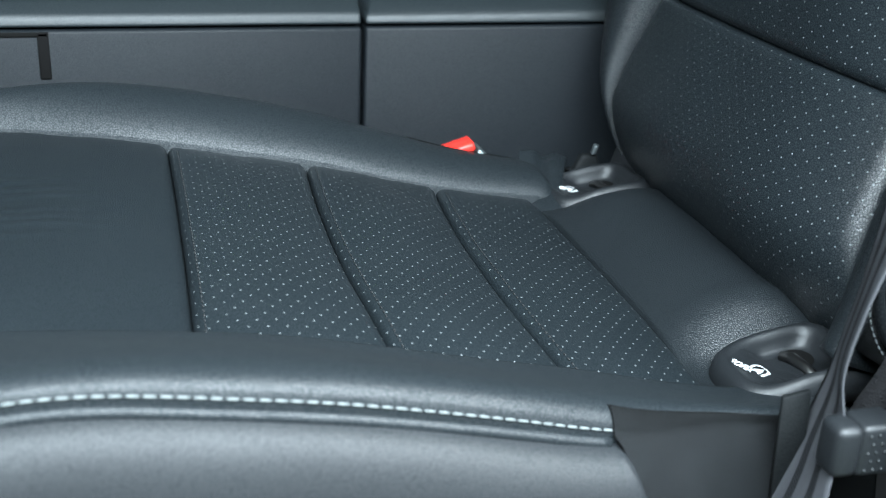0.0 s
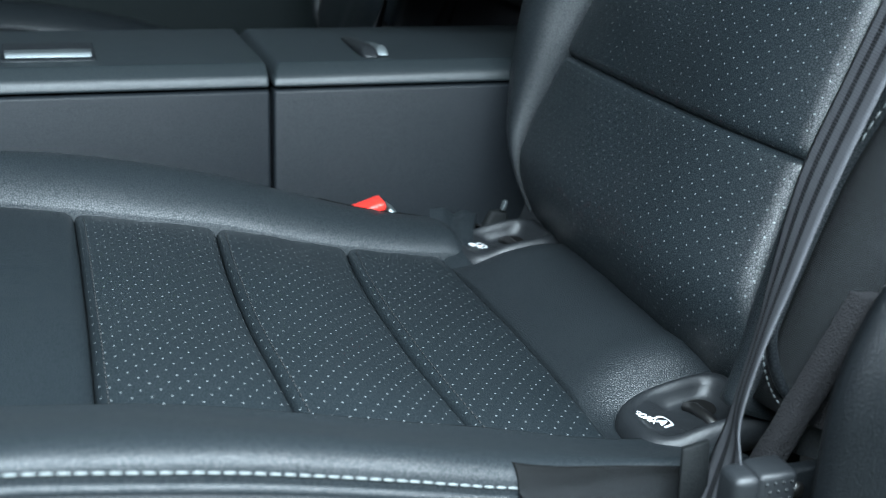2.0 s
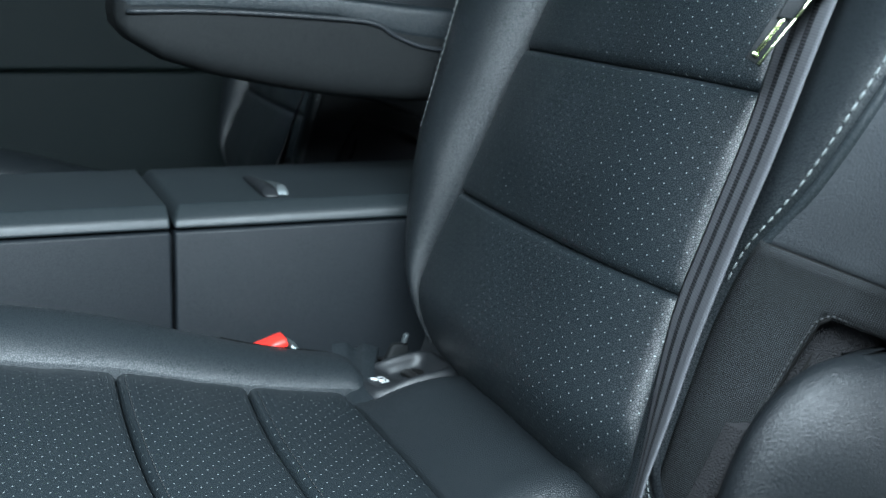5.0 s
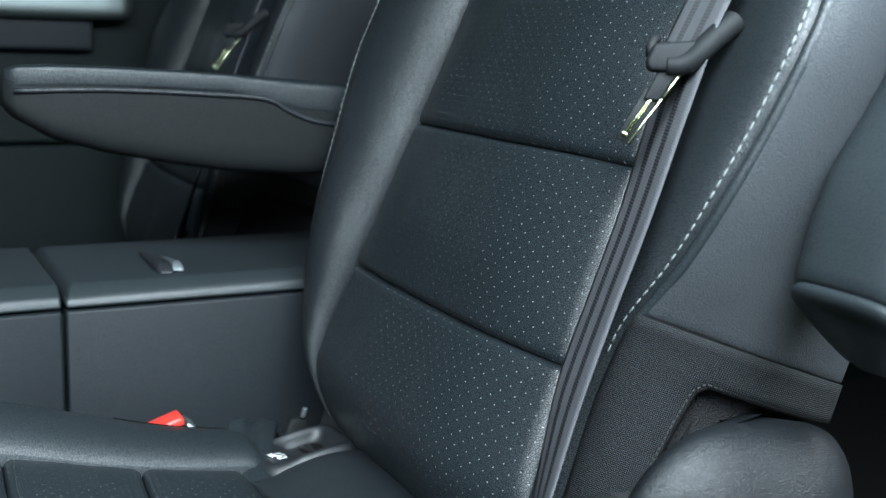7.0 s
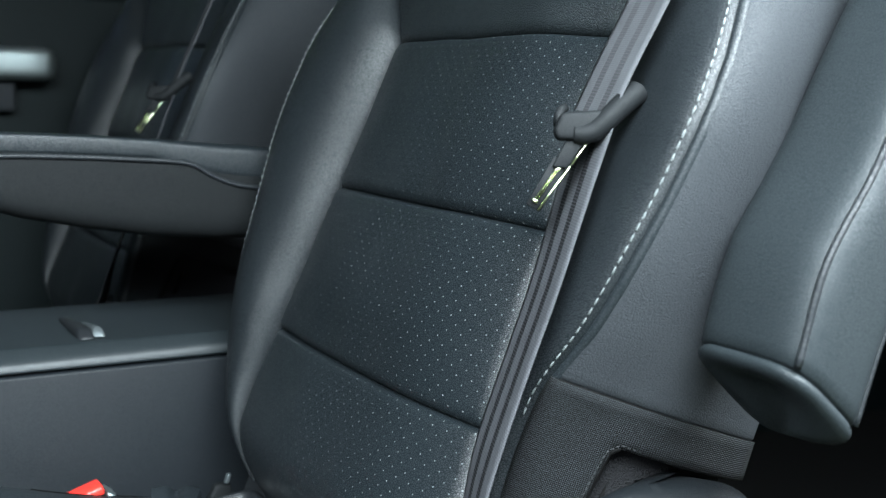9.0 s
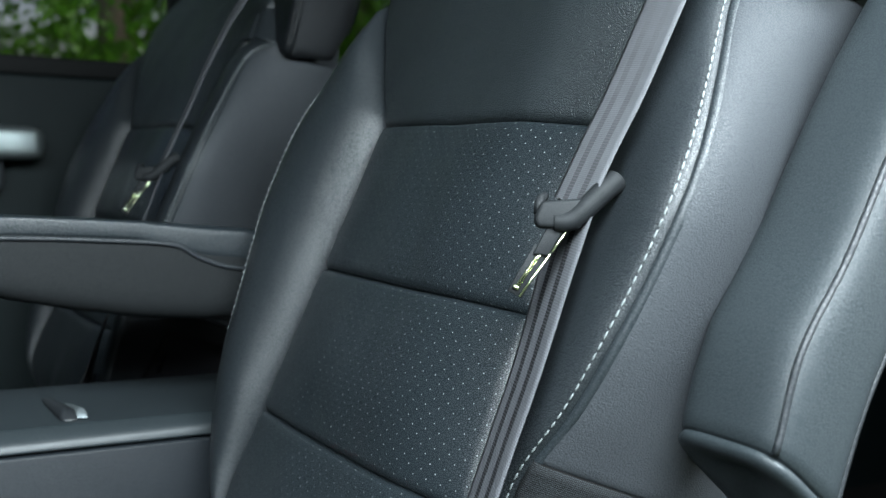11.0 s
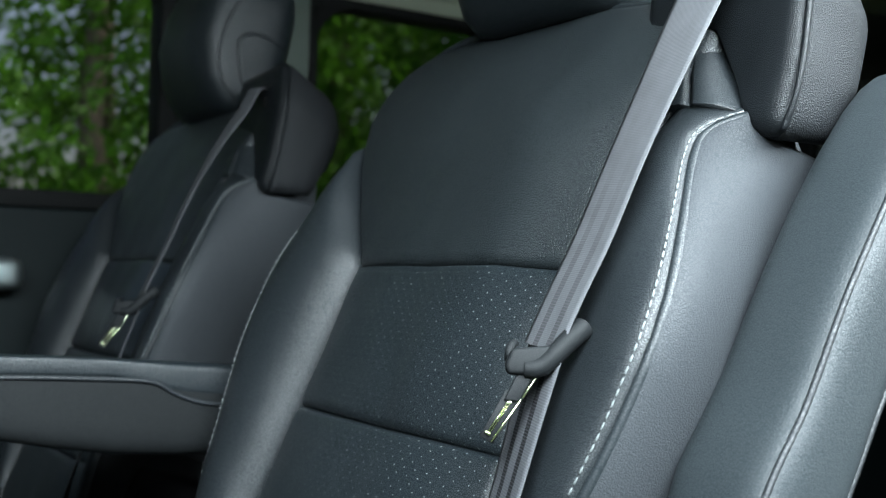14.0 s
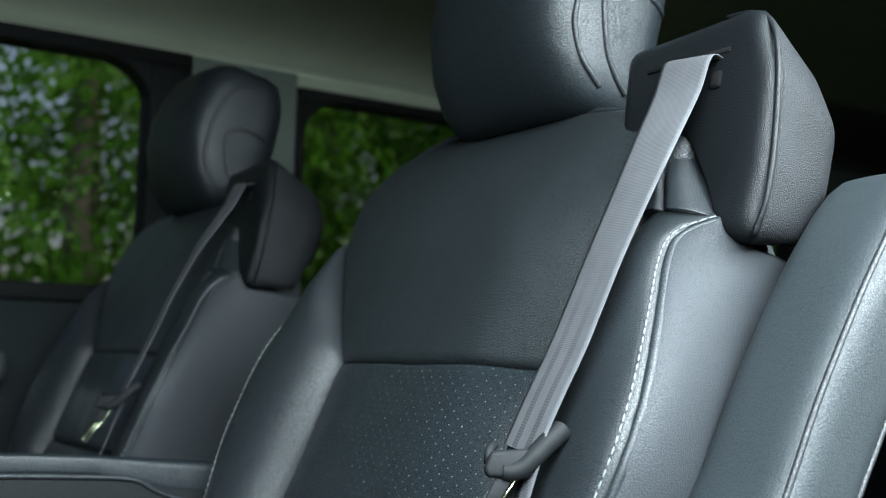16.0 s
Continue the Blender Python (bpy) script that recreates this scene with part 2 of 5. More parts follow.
# yellow-green tint paints the trees' reflection into the blade colour
STEEL = mat("steel_green_reflection", (0.60, 0.66, 0.42), 0.22, 1.0)
DARKSTEEL = mat("dark_steel", (0.12, 0.12, 0.12), 0.4, 1.0)
ALU = mat("satin_silver", (0.26, 0.30, 0.30), 0.50, 1.0)
DULL = mat("dull_silver", (0.10, 0.115, 0.12), 0.42, 0.6)
WHITE = mat("white_print", (0.58, 0.60, 0.60), 0.7)
HOLE = mat("deep_black", (0.004, 0.004, 0.004), 0.9, spec=0.1)
LINER = grained("headliner_cloth", (0.30, 0.33, 0.26), 0.95, 700.0, 0.35, spec=0.1)
PILLAR = grained("pillar_plastic", (0.085, 0.105, 0.09), 0.8, 1500.0, 0.2)
bsdf(LEATHER).inputs["Specular IOR Level"].default_value = 0.48
bsdf(PIPE).inputs["Specular IOR Level"].default_value = 0.25
bsdf(SIDE).inputs["Specular IOR Level"].default_value = 0.36
bsdf(ARMSKIN).inputs["Specular IOR Level"].default_value = 0.42
bsdf(MATTE).inputs["Specular IOR Level"].default_value = 0.25
GLASS = mat("window_glass", (0.9, 0.95, 0.93), 0.02)
bsdf(GLASS).inputs["Transmission Weight"].default_value = 1.0
bsdf(GLASS).inputs["IOR"].default_value = 1.05
PRIVACY = mat("tinted_glass", (0.42, 0.48, 0.42), 0.02)
bsdf(PRIVACY).inputs["Transmission Weight"].default_value = 1.0
bsdf(PRIVACY).inputs["IOR"].default_value = 1.05
PAINT = mat("body_paint", (0.10, 0.11, 0.12), 0.3)


# ---- shape helpers ----
def part(name, bm, material, parent=None, label="", smooth=True):
    """Links a bmesh as one mesh object under a thing or a part."""
    bmesh.ops.recalc_face_normals(bm, faces=bm.faces)
    me = bpy.data.meshes.new(name)
    bm.to_mesh(me)
    bm.free()
    me.materials.append(material)
    if smooth:
        me.polygons.foreach_set("use_smooth", [True] * len(me.polygons))
    ob = new(name, me)
    if parent:
        ob.parent = parent
        if parent.type == "EMPTY":
            ob.matrix_parent_inverse = Matrix.Translation(-parent.location)
    return tagged(ob, label)


def thing(name, place, label, category, group="", kind=""):
    ob = new(name)
    ob.location = place
    ob.empty_display_size = 0.05
    return tagged(ob, label, category, group, kind)


def curve(x, table):
    """A smooth curve through (x, value) pairs."""
    xs = [a for a, _ in table]
    ys = [b for _, b in table]
    if x <= xs[0]:
        return ys[0]
    if x >= xs[-1]:
        return ys[-1]
    i = max(k for k in range(len(xs) - 1) if xs[k] <= x)
    h = xs[i + 1] - xs[i]
    t = (x - xs[i]) / h

    def slope(k):
        if k == 0 or k == len(xs) - 1:
            j = min(k, len(xs) - 2)
            return (ys[j + 1] - ys[j]) / (xs[j + 1] - xs[j])
        return (ys[k + 1] - ys[k - 1]) / (xs[k + 1] - xs[k - 1])

    a, b = slope(i) * h, slope(i + 1) * h
    return (2 * t**3 - 3 * t**2 + 1) * ys[i] + (t**3 - 2 * t**2 + t) * a + (3 * t**2 - 2 * t**3) * ys[i + 1] + (t**3 - t**2) * b


def bezier(p0, p1, p2, p3, t):
    s = 1 - t
    return tuple(s**3 * a + 3 * s * s * t * b + 3 * s * t * t * c + t**3 * d for a, b, c, d in zip(p0, p1, p2, p3))


def spaced(n, edge=0.06):
    """Steps from 0 to 1 that lie closer at both ends."""
    ends = [0, 0.06 * edge / 0.06 * 0.2, edge * 0.45, edge * 0.75, edge]
    mid = list(np.linspace(edge, 1 - edge, n))
    return ends[:-1] + mid + [1 - e for e in reversed(ends[:-1])]


def drop(d, r, h):
    """How far a padded face falls towards its seam, at d from it."""
    if d >= r:
        return 0.0
    k = 1 - max(d, 0) / r
    return h * (1 - math.sqrt(max(0.0, 1 - k * k)))


def grid(fn, us, ws, inward=None, skirt=0.012, uv=None):
    """A sheet from fn(u, w), with rims that turn inward so that it has depth."""
    bm = bmesh.new()
    layer = bm.loops.layers.uv.new("uv")
    rows, flat = [], {}
    for w in ws:
        row = []
        for u in us:
            v = bm.verts.new(fn(u, w))
            flat[v] = uv(u, w) if uv else (u, w)
            row.append(v)
        rows.append(row)
    for a, b in zip(rows, rows[1:]):
        for i in range(len(us) - 1):
            bm.faces.new((a[i], a[i + 1], b[i + 1], b[i]))
    if inward is not None:
        inn = Vector(inward) * skirt
        ring = rows[0] + [r[-1] for r in rows[1:]] + rows[-1][-2::-1] + [r[0] for r in rows[-2:0:-1]]
        low = []
        for v in ring:
            n = bm.verts.new(v.co + inn)
            flat[n] = flat[v]
            low.append(n)
        for i in range(len(ring)):
            j = (i + 1) % len(ring)
            bm.faces.new((ring[i], low[i], low[j], ring[j]))
    for f in bm.faces:
        for lp in f.loops:
            lp[layer].uv = flat[lp.vert]
    return bm


def tube(points, radius, sides=8, taper=None):
    """A round bar along points."""
    bm = bmesh.new()
    pts = [Vector(p) for p in points]
    rings = []
    for i, p in enumerate(pts):
        d = (pts[min(i + 1, len(pts) - 1)] - pts[max(i - 1, 0)]).normalized()
        a = d.cross(Vector((0.31, 0.2, 0.93)))
        if a.length < 1e-4:
            a = d.cross(Vector((1, 0, 0)))
        a.normalize()
        b = d.cross(a)
        r = radius * (taper(i / (len(pts) - 1)) if taper else 1)
        rings.append([bm.verts.new(p + r * (a * math.cos(2 * math.pi * k / sides) + b * math.sin(2 * math.pi * k / sides))) for k in range(sides)])
    for r0, r1 in zip(rings, rings[1:]):
        for k in range(sides):
            j = (k + 1) % sides
            bm.faces.new((r0[k], r0[j], r1[j], r1[k]))
    bm.faces.new(rings[0])
    bm.faces.new(rings[-1])
    return bm


def hull(points, bevel=0.0, segments=3):
    """A solid with rounded edges round its corner points."""
    bm = bmesh.new()
    for p in points:
        bm.verts.new(p)
    res = bmesh.ops.convex_hull(bm, input=bm.verts)
    junk = [g for g in set(res["geom_interior"] + res["geom_unused"]) if isinstance(g, bmesh.types.BMVert) and g.is_valid]
    if junk:
        bmesh.ops.delete(bm, geom=junk, context="VERTS")
    bmesh.ops.dissolve_limit(bm, angle_limit=radians(1.5), verts=bm.verts, edges=bm.edges)
    if bevel:
        bmesh.ops.bevel(bm, geom=list(bm.edges), offset=bevel, segments=segments, profile=0.5, affect="EDGES", clamp_overlap=True)
    return bm


def box(x0, x1, y0, y1, z0, z1, bevel=0.0, segments=2):
    return hull([(x, y, z) for x in (x0, x1) for y in (y0, y1) for z in (z0, z1)], bevel, segments)


def stitches(points, step=0.0064, length=0.0046, radius=0.00075):
    """A row of single thread stitches along a line, each a small rounded bar."""
    bm = bmesh.new()
    pts = [Vector(p) for p in points]
    total, run = 0.0, [0.0]
    for a, b in zip(pts, pts[1:]):
        total += (b - a).length
        run.append(total)

    def at(s):
        i = min(max(k for k in range(len(run)) if run[k] <= s), len(pts) - 2)
        return pts[i].lerp(pts[i + 1], (s - run[i]) / max(1e-9, run[i + 1] - run[i]))

    s = 0.001
    while s + length < total:
        a, b = at(s), at(s + length)
        d = (b - a).normalized()
        n = d.cross(Vector((0.31, 0.2, 0.93))).normalized()
        m = d.cross(n)
        prev = None
        for f, r in ((0, 0.35), (0.15, 0.9), (0.5, 1.15), (0.85, 0.9), (1, 0.35)):
            c = a.lerp(b, f)
            ring = [bm.verts.new(c + radius * r * (n * math.cos(k * 1.0472) + m * math.sin(k * 1.0472))) for k in range(6)]
            if prev:
                for k in range(6):
                    bm.faces.new((prev[k], prev[(k + 1) % 6], ring[(k + 1) % 6], ring[k]))
            prev = ring
        s += step
    return bm


def ribbon(frames, thick=0.0013, n=60):
    """Webbing along (centre, half-width vector) frames; its UV runs in metres."""
    bm = bmesh.new()
    layer = bm.loops.layers.uv.new("uv")
    cs = [Vector(c) for c, _ in frames]
    hs = [Vector(h) for _, h in frames]
    ks = list(range(len(frames)))

    def at(t):
        c = Vector([curve(t, [(k, q[a]) for k, q in zip(ks, cs)]) for a in range(3)])
        h = Vector([curve(t, [(k, q[a]) for k, q in zip(ks, hs)]) for a in range(3)])
        return c, h

    rows, flat, run, last = [], {}, 0.0, None
    for i in range(n + 1):
        t = ks[-1] * i / n
        c, h = at(t)
        c2, _ = at(min(t + 0.02, ks[-1]))
        c1, _ = at(max(t - 0.02, 0))
        run += (c - last).length if last else 0
        last = c
        nrm = (c2 - c1).cross(h).normalized() * thick
        w = h.length
        row = []
        for f in (-1, -0.8, -0.4, 0, 0.4, 0.8, 1):
            edge = 1 - 0.5 * (abs(f) == 1)
            va, vb = bm.verts.new(c + h * f + nrm * 0.5 * edge), bm.verts.new(c + h * f - nrm * 0.5 * edge)
            flat[va] = flat[vb] = (f * w, run)
            row.append((va, vb))
        rows.append(row)
    for a, b in zip(rows, rows[1:]):
        for i in range(6):
            bm.faces.new((a[i][0], a[i + 1][0], b[i + 1][0], b[i][0]))
            bm.faces.new((a[i][1], b[i][1], b[i + 1][1], a[i + 1][1]))
        bm.faces.new((a[0][0], b[0][0], b[0][1], a[0][1]))
        bm.faces.new((a[6][0], a[6][1], b[6][1], b[6][0]))
    for f in bm.faces:
        for lp in f.loops:
            lp[layer].uv = flat[lp.vert]
    return bm


def loft(sections, caps=True):
    bm = bmesh.new()
    rings = [[bm.verts.new(p) for p in s] for s in sections]
    for a, b in zip(rings, rings[1:]):
        for k in range(len(a)):
            j = (k + 1) % len(a)
            bm.faces.new((a[k], a[j], b[j], b[k]))
    if caps:
        bm.faces.new(rings[0])
        bm.faces.new(rings[-1])
    return bm


def oval(a, b, power=4.0, n=32):
    """Points of a rounded rectangle with half sides a and b."""
    out = []
    for k in range(n):
        t = 2 * math.pi * (k + 0.5) / n
        c, s = math.cos(t), math.sin(t)
        out.append((a * math.copysign(abs(c) ** (2 / power), c), b * math.copysign(abs(s) ** (2 / power), s)))
    return out


def smooth_poly(points, r, inset=0.0, n=96):
    """A closed outline through corner points with rounded corners, drawn in by inset, in n even steps from its first side."""
    c = (sum(p[0] for p in points) / len(points), sum(p[1] for p in points) / len(points))
    out = []
    for i, p in enumerate(points):
        a, b = Vector(points[i - 1]), Vector(points[(i + 1) % len(points)])
        p = Vector(p)
        ra, rb = min(r, (a - p).length * 0.45), min(r, (b - p).length * 0.45)
        s, e = p + (a - p).normalized() * ra, p + (b - p).normalized() * rb
        for k in range(7):
            t = k / 6
            out.append((1 - t) ** 2 * s + 2 * t * (1 - t) * p + t * t * e)
    run = [0.0]
    for a, b in zip(out, out[1:] + out[:1]):
        run.append(run[-1] + (b - a).length)
    ring = []
    for k in range(n):
        d = run[-1] * k / n
        i = max(j for j in range(len(out)) if run[j] <= d)
        q = out[i].lerp(out[(i + 1) % len(out)], (d - run[i]) / max(1e-9, run[i + 1] - run[i]))
        if inset:
            m = Vector(c) - q
            q = q + m.normalized() * inset * min(1.6, m.length / 0.04)
        ring.append(tuple(q))
    return ring


def words(text, size, place, parent, material, depth=0.0003, name="lettering"):
    cu = bpy.data.curves.new(name, "FONT")
    cu.body, cu.size, cu.extrude, cu.align_x, cu.align_y = text, size, depth, "CENTER", "CENTER"
    tmp = bpy.data.objects.new(name, cu)
    me = bpy.data.meshes.new_from_object(tmp)
    bpy.data.objects.remove(tmp)
    me.transform(place)
    me.materials.clear()
    me.materials.append(material)
    ob = new(name, me)
    ob.parent = parent
    return ob


# ---- the seats ----
LEAN_S, LEAN_C = math.sin(radians(20.5)), math.cos(radians(20.5))
SEAT_STEP = 0.7035


def bk(y, v, o):
    """A place on the backrest: y across, v up along it, o behind its face."""
    return Vector((0.03 + LEAN_C * o + LEAN_S * v, y, 0.45 - LEAN_S * o + LEAN_C * v))


REAR = Vector((LEAN_C, 0, -LEAN_S))
BACK_CREASE = [(-0.03, 0.146), (0.0, 0.147), (0.05, 0.139), (0.10, 0.131), (0.13, 0.130), (0.245, 0.132), (0.36, 0.133), (0.40, 0.158), (0.44, 0.185), (0.48, 0.208), (0.52, 0.205), (0.55, 0.188), (0.578, 0.145)]
BACK_SEAM_Y = [(0.0, 0.176), (0.06, 0.176), (0.15, 0.191), (0.20, 0.220), (0.24, 0.2375), (0.30, 0.2525), (0.33, 0.2525), (0.36, 0.2455), (0.41, 0.2255), (0.43, 0.217), (0.448, 0.2115), (0.458, 0.2145), (0.466, 0.2235), (0.475, 0.229), (0.492, 0.231)]
BACK_SEAM_O = [(0.0, 0.0), (0.06, -0.006), (0.15, -0.019), (0.20, -0.024), (0.24, -0.028), (0.30, -0.030), (0.33, -0.028), (0.36, -0.023), (0.41, -0.012), (0.43, -0.007), (0.448, -0.001), (0.458, 0.005), (0.466, 0.012), (0.475, 0.023), (0.492, 0.045)]


INNER_CREASE = [(-0.03, 0.160), (0.0, 0.176), (0.05, 0.183), (0.12, 0.175), (0.245, 0.158), (0.365, 0.143), (0.39, 0.158), (0.42, 0.178), (0.45, 0.199), (0.48, 0.217), (0.505, 0.224), (0.525, 0.222), (0.543, 0.208), (0.555, 0.188), (0.566, 0.158)]
INNER_SEAM_Y = [(-0.01, 0.190), (0.01, 0.208), (0.04, 0.226), (0.09, 0.238), (0.15, 0.243), (0.24, 0.248), (0.30, 0.250), (0.36, 0.246), (0.42, 0.230), (0.450, 0.222), (0.473, 0.228), (0.492, 0.229)]
INNER_SEAM_O = [(-0.01, 0.060), (0.01, 0.042), (0.04, 0.018), (0.09, -0.002), (0.15, -0.014), (0.24, -0.022), (0.30, -0.024), (0.36, -0.020), (0.42, -0.008), (0.450, 0.0), (0.475, 0.020), (0.492, 0.045)]


def crease(v, side):
    """Half-width of the insert; beside the belt it is narrower than inboard."""
    return curve(v, INNER_CREASE) if side > 0 else curve(v, BACK_CREASE) - 0.026 * math.exp(-(((v - 0.47) / 0.055) ** 2))


def seam(v, side):
    """Where the bolster meets the side panel: across, and behind the face."""
    return (curve(v, INNER_SEAM_Y), curve(v, INNER_SEAM_O)) if side > 0 else (curve(v, BACK_SEAM_Y), curve(v, BACK_SEAM_O))


def back_face(y, v):
    o = 0.002 + 0.018 * max(0.0, 0.045 - v) ** 2 / 0.0016
    if v > 0.44:
        o += 0.95 * (v - 0.44) ** 2
    o += 0.0016 * noise.noise(Vector((y * 22, v * 22, 3.0)))
    return o


def back_panel(v0, v1, sag0, sag1, lean=0.0):
    def fn(u, w):
        v = v0 + (v1 - v0) * w
        half = crease(v, u)
        y = u * half
        v += (sag0 * (1 - w) + sag1 * w) * (1 - u * u) + lean * u * w * w
        fall = drop((1 - abs(u)) * half, 0.012, 0.006) + drop(w * (v1 - v0), 0.008, 0.005) + drop((1 - w) * (v1 - v0), 0.008, 0.005)
        puff = 0.006 * (1 - u**4) * math.sin(math.pi * w) ** 0.7 + (0.011 if u > 0 else 0.011 + 0.006 * min(1.0, -2 * u)) * (1 - u * u) * min(1.0, max(0.0, (0.575 - v) / 0.12))
        return bk(y, v, back_face(y, v) - puff + fall)

    def uv(u, w):
        v = v0 + (v1 - v0) * w
        return (u * crease(v, u), v)

    us = [2 * s - 1 for s in spaced(26, 0.04)]
    return grid(fn, us, spaced(16 if v1 - v0 < 0.15 else 26, 0.07 if v1 - v0 < 0.15 else 0.045), REAR, 0.02, uv)


def back_bolster(side):
    def fn(u, w):
        v = -0.01 + 0.502 * w
        c, (ys, so) = crease(v, side), seam(v, side)
        rise = min(1.0, max(0.0, (0.515 - v) / 0.09)) * (0.55 + 0.45 * min(1, max(0, v / 0.12)))
        wide = max(0.006, ys - c)
        near, far = ((c + 0.10 * wide, -0.030 * rise), (ys - 0.35 * wide, so - 0.019 * rise)) if side > 0 else ((c + 0.30 * wide, -0.012 * rise), (ys - 0.30 * wide, so - 0.016 * rise))
        y, o = bezier((c, 0.008), near, far, (ys, so), u)
        o += drop(u * wide, 0.010, 0.004) + drop((1 - u) * wide, 0.006, 0.003) + 0.02 * max(0, w - 0.96) / 0.04 * 0.5
        if side > 0 and v < 0.05:
            o += 0.030 * ((0.05 - v) / 0.06) ** 2
        o += 0.0012 * noise.noise(Vector((y * 30, v * 16, 7.0 + side)))
        return bk(side * y, v, o)

    return fn, grid(fn, spaced(16, 0.1), spaced(40, 0.04), REAR, 0.02)


def back_side(side, v0, v1):
    def fn(u, w):
        top = v1 - (0.016 * math.sin(math.pi * min(1.0, u * 1.1)) if v1 > 0.3 else 0)
        v = v0 + (top - v0) * w
        ys, so = seam(v, side)
        y, o = bezier((ys, so + 0.002), (ys + 0.016, so + 0.006), (0.260, 0.046), (0.206, 0.134), u)
        o += 0.004 * (1 - math.sqrt(max(0, 1 - (1 - u / 0.08) ** 2))) if u < 0.08 else 0
        y -= drop(w * (v1 - v0), 0.004, 0.0015) + (drop((1 - w) * (v1 - v0), 0.012, 0.006) if v1 > 0.3 else 0.001)
        y += 0.0015 * noise.noise(Vector((o * 30, v * 14, 11.0)))
        return bk(side * y, v, o)

    return fn, grid(fn, spaced(20, 0.08), spaced(30, 0.05), (0, -side, 0), 0.02, lambda u, w: (u * 0.13, v0 + (v1 - v0) * w))


OUTER_CREASE = [(-0.50, 0.129), (-0.40, 0.130), (-0.294, 0.133), (-0.20, 0.141), (-0.107, 0.142), (-0.03, 0.153), (0.03, 0.16)]
INNER_CUSH = [(-0.50, 0.192), (-0.40, 0.178), (-0.348, 0.164), (-0.296, 0.151), (-0.20, 0.141), (-0.107, 0.134), (-0.03, 0.131), (0.03, 0.131)]
CUSH_Z = [(-0.52, 0.40), (-0.50, 0.435), (-0.47, 0.458), (-0.40, 0.469), (-0.294, 0.464), (-0.20, 0.450), (-0.107, 0.429), (-0.03, 0.418), (0.03, 0.416)]
CREST_Z = [(-0.52, 0.41), (-0.49, 0.455), (-0.45, 0.482), (-0.40, 0.495), (-0.345, 0.499), (-0.29, 0.496), (-0.23, 0.486), (-0.17, 0.470), (-0.125, 0.456), (-0.08, 0.440), (-0.03, 0.428), (0.03, 0.424)]
EDGE_Y = [(-0.52, 0.205), (-0.45, 0.214), (-0.30, 0.217), (-0.20, 0.214), (-0.115, 0.207), (-0.05, 0.198), (0.03, 0.192)]
EDGE_Z = [(-0.52, 0.39), (-0.49, 0.44), (-0.45, 0.470), (-0.37, 0.484), (-0.307, 0.481), (-0.214, 0.464), (-0.112, 0.437), (-0.05, 0.430), (0.03, 0.420)]


def cushion_crease(x, side):
    """Half-width of the cushion insert, which widens forwards on the inboard side."""
    return curve(x, INNER_CUSH if side > 0 else OUTER_CREASE)


def cushion_panel(x0, x1, bow0, bow1):
    def fn(u, w):
        x = x0 + (x1 - x0) * w
        half = cushion_crease(x, u)
        y = u * half
        x += (bow0 * (1 - w) + bow1 * w) * (1 - u * u)
        long = x1 - x0
        fall = drop(w * long, 0.008, 0.0065) + drop((1 - w) * long, 0.008, 0.0065)
        z = curve(x, CUSH_Z) + 0.006 * (1 - u**4) * math.sin(math.pi * w) ** 0.7 - fall
        if long > 0.15:
            for k, at in enumerate((0.062, 0.047, 0.036, 0.016, 0.004, -0.009, -0.024)):
                line = at + 0.06 * (x + 0.38) + 0.003 * noise.noise(Vector((x * 25, k * 3.1, 0)))
                z += 0.0009 * math.exp(-(((y - line) / 0.0032) ** 2)) * math.exp(-(((x + 0.40 - 0.012 * (k % 3)) / 0.035) ** 2))
        z += 0.0020 * noise.noise(Vector((x * 13, y * 13, 1.5))) + 0.0008 * noise.noise(Vector((x * 45, y * 26, 5.5)))
        return Vector((x, y, z))

    cushion_panel.surface = fn
    us = [2 * s - 1 for s in spaced(26 if x1 - x0 < 0.15 else 130, 0.04)]
    return grid(fn, us, spaced(16, 0.075) if x1 - x0 < 0.15 else spaced(60, 0.035), (0, 0, -1), 0.02, lambda u, w: (u * cushion_crease(x0 + (x1 - x0) * w, u), x0 + (x1 - x0) * w))


def cushion_roll():
    def fn(u, w):
        y = u * 0.172
        x = -0.034 + 0.105 * w
        z = 0.414 + (0.027 - 0.033 * min(1.0, max(0.0, (abs(y) - 0.092) / 0.034))) * math.sin(math.pi * min(1, 0.02 + w * 0.84)) ** 0.75
        z += 0.0018 * noise.noise(Vector((x * 30, y * 22, 9.0)))
        return Vector((x + 0.004 * (1 - u * u), y, z))

    us = [2 * s - 1 for s in spaced(24, 0.06)]
    return grid(fn, us, spaced(14, 0.1), (0, 0, -1), 0.02)


def cushion_bolster(side):
    def fn(u, w):
        x = -0.515 + (0.545 if side < 0 else 0.502) * w
        c, zi, zc, ye, ze = cushion_crease(x, side), curve(x, CUSH_Z), curve(x, CREST_Z), curve(x, EDGE_Y), curve(x, EDGE_Z)
        y, z = bezier((c - 0.001, zi + 0.0028), (c + 0.030, zi + 0.008) if side < 0 else (c + 0.012, zi + 0.026), (ye - 0.006, zc + 0.006), (ye, ze), u)
        z -= drop((1 - u) * (ye - c), 0.008, 0.003) + drop((1 - w) * 0.545, 0.02, 0.008)
        z += 0.0014 * noise.noise(Vector((x * 14, y * 20, 2.0 + side)))
        return Vector((x, side * y, z))

    return fn, grid(fn, spaced(16, 0.1), spaced(40, 0.04), (0, 0, -1), 0.02)


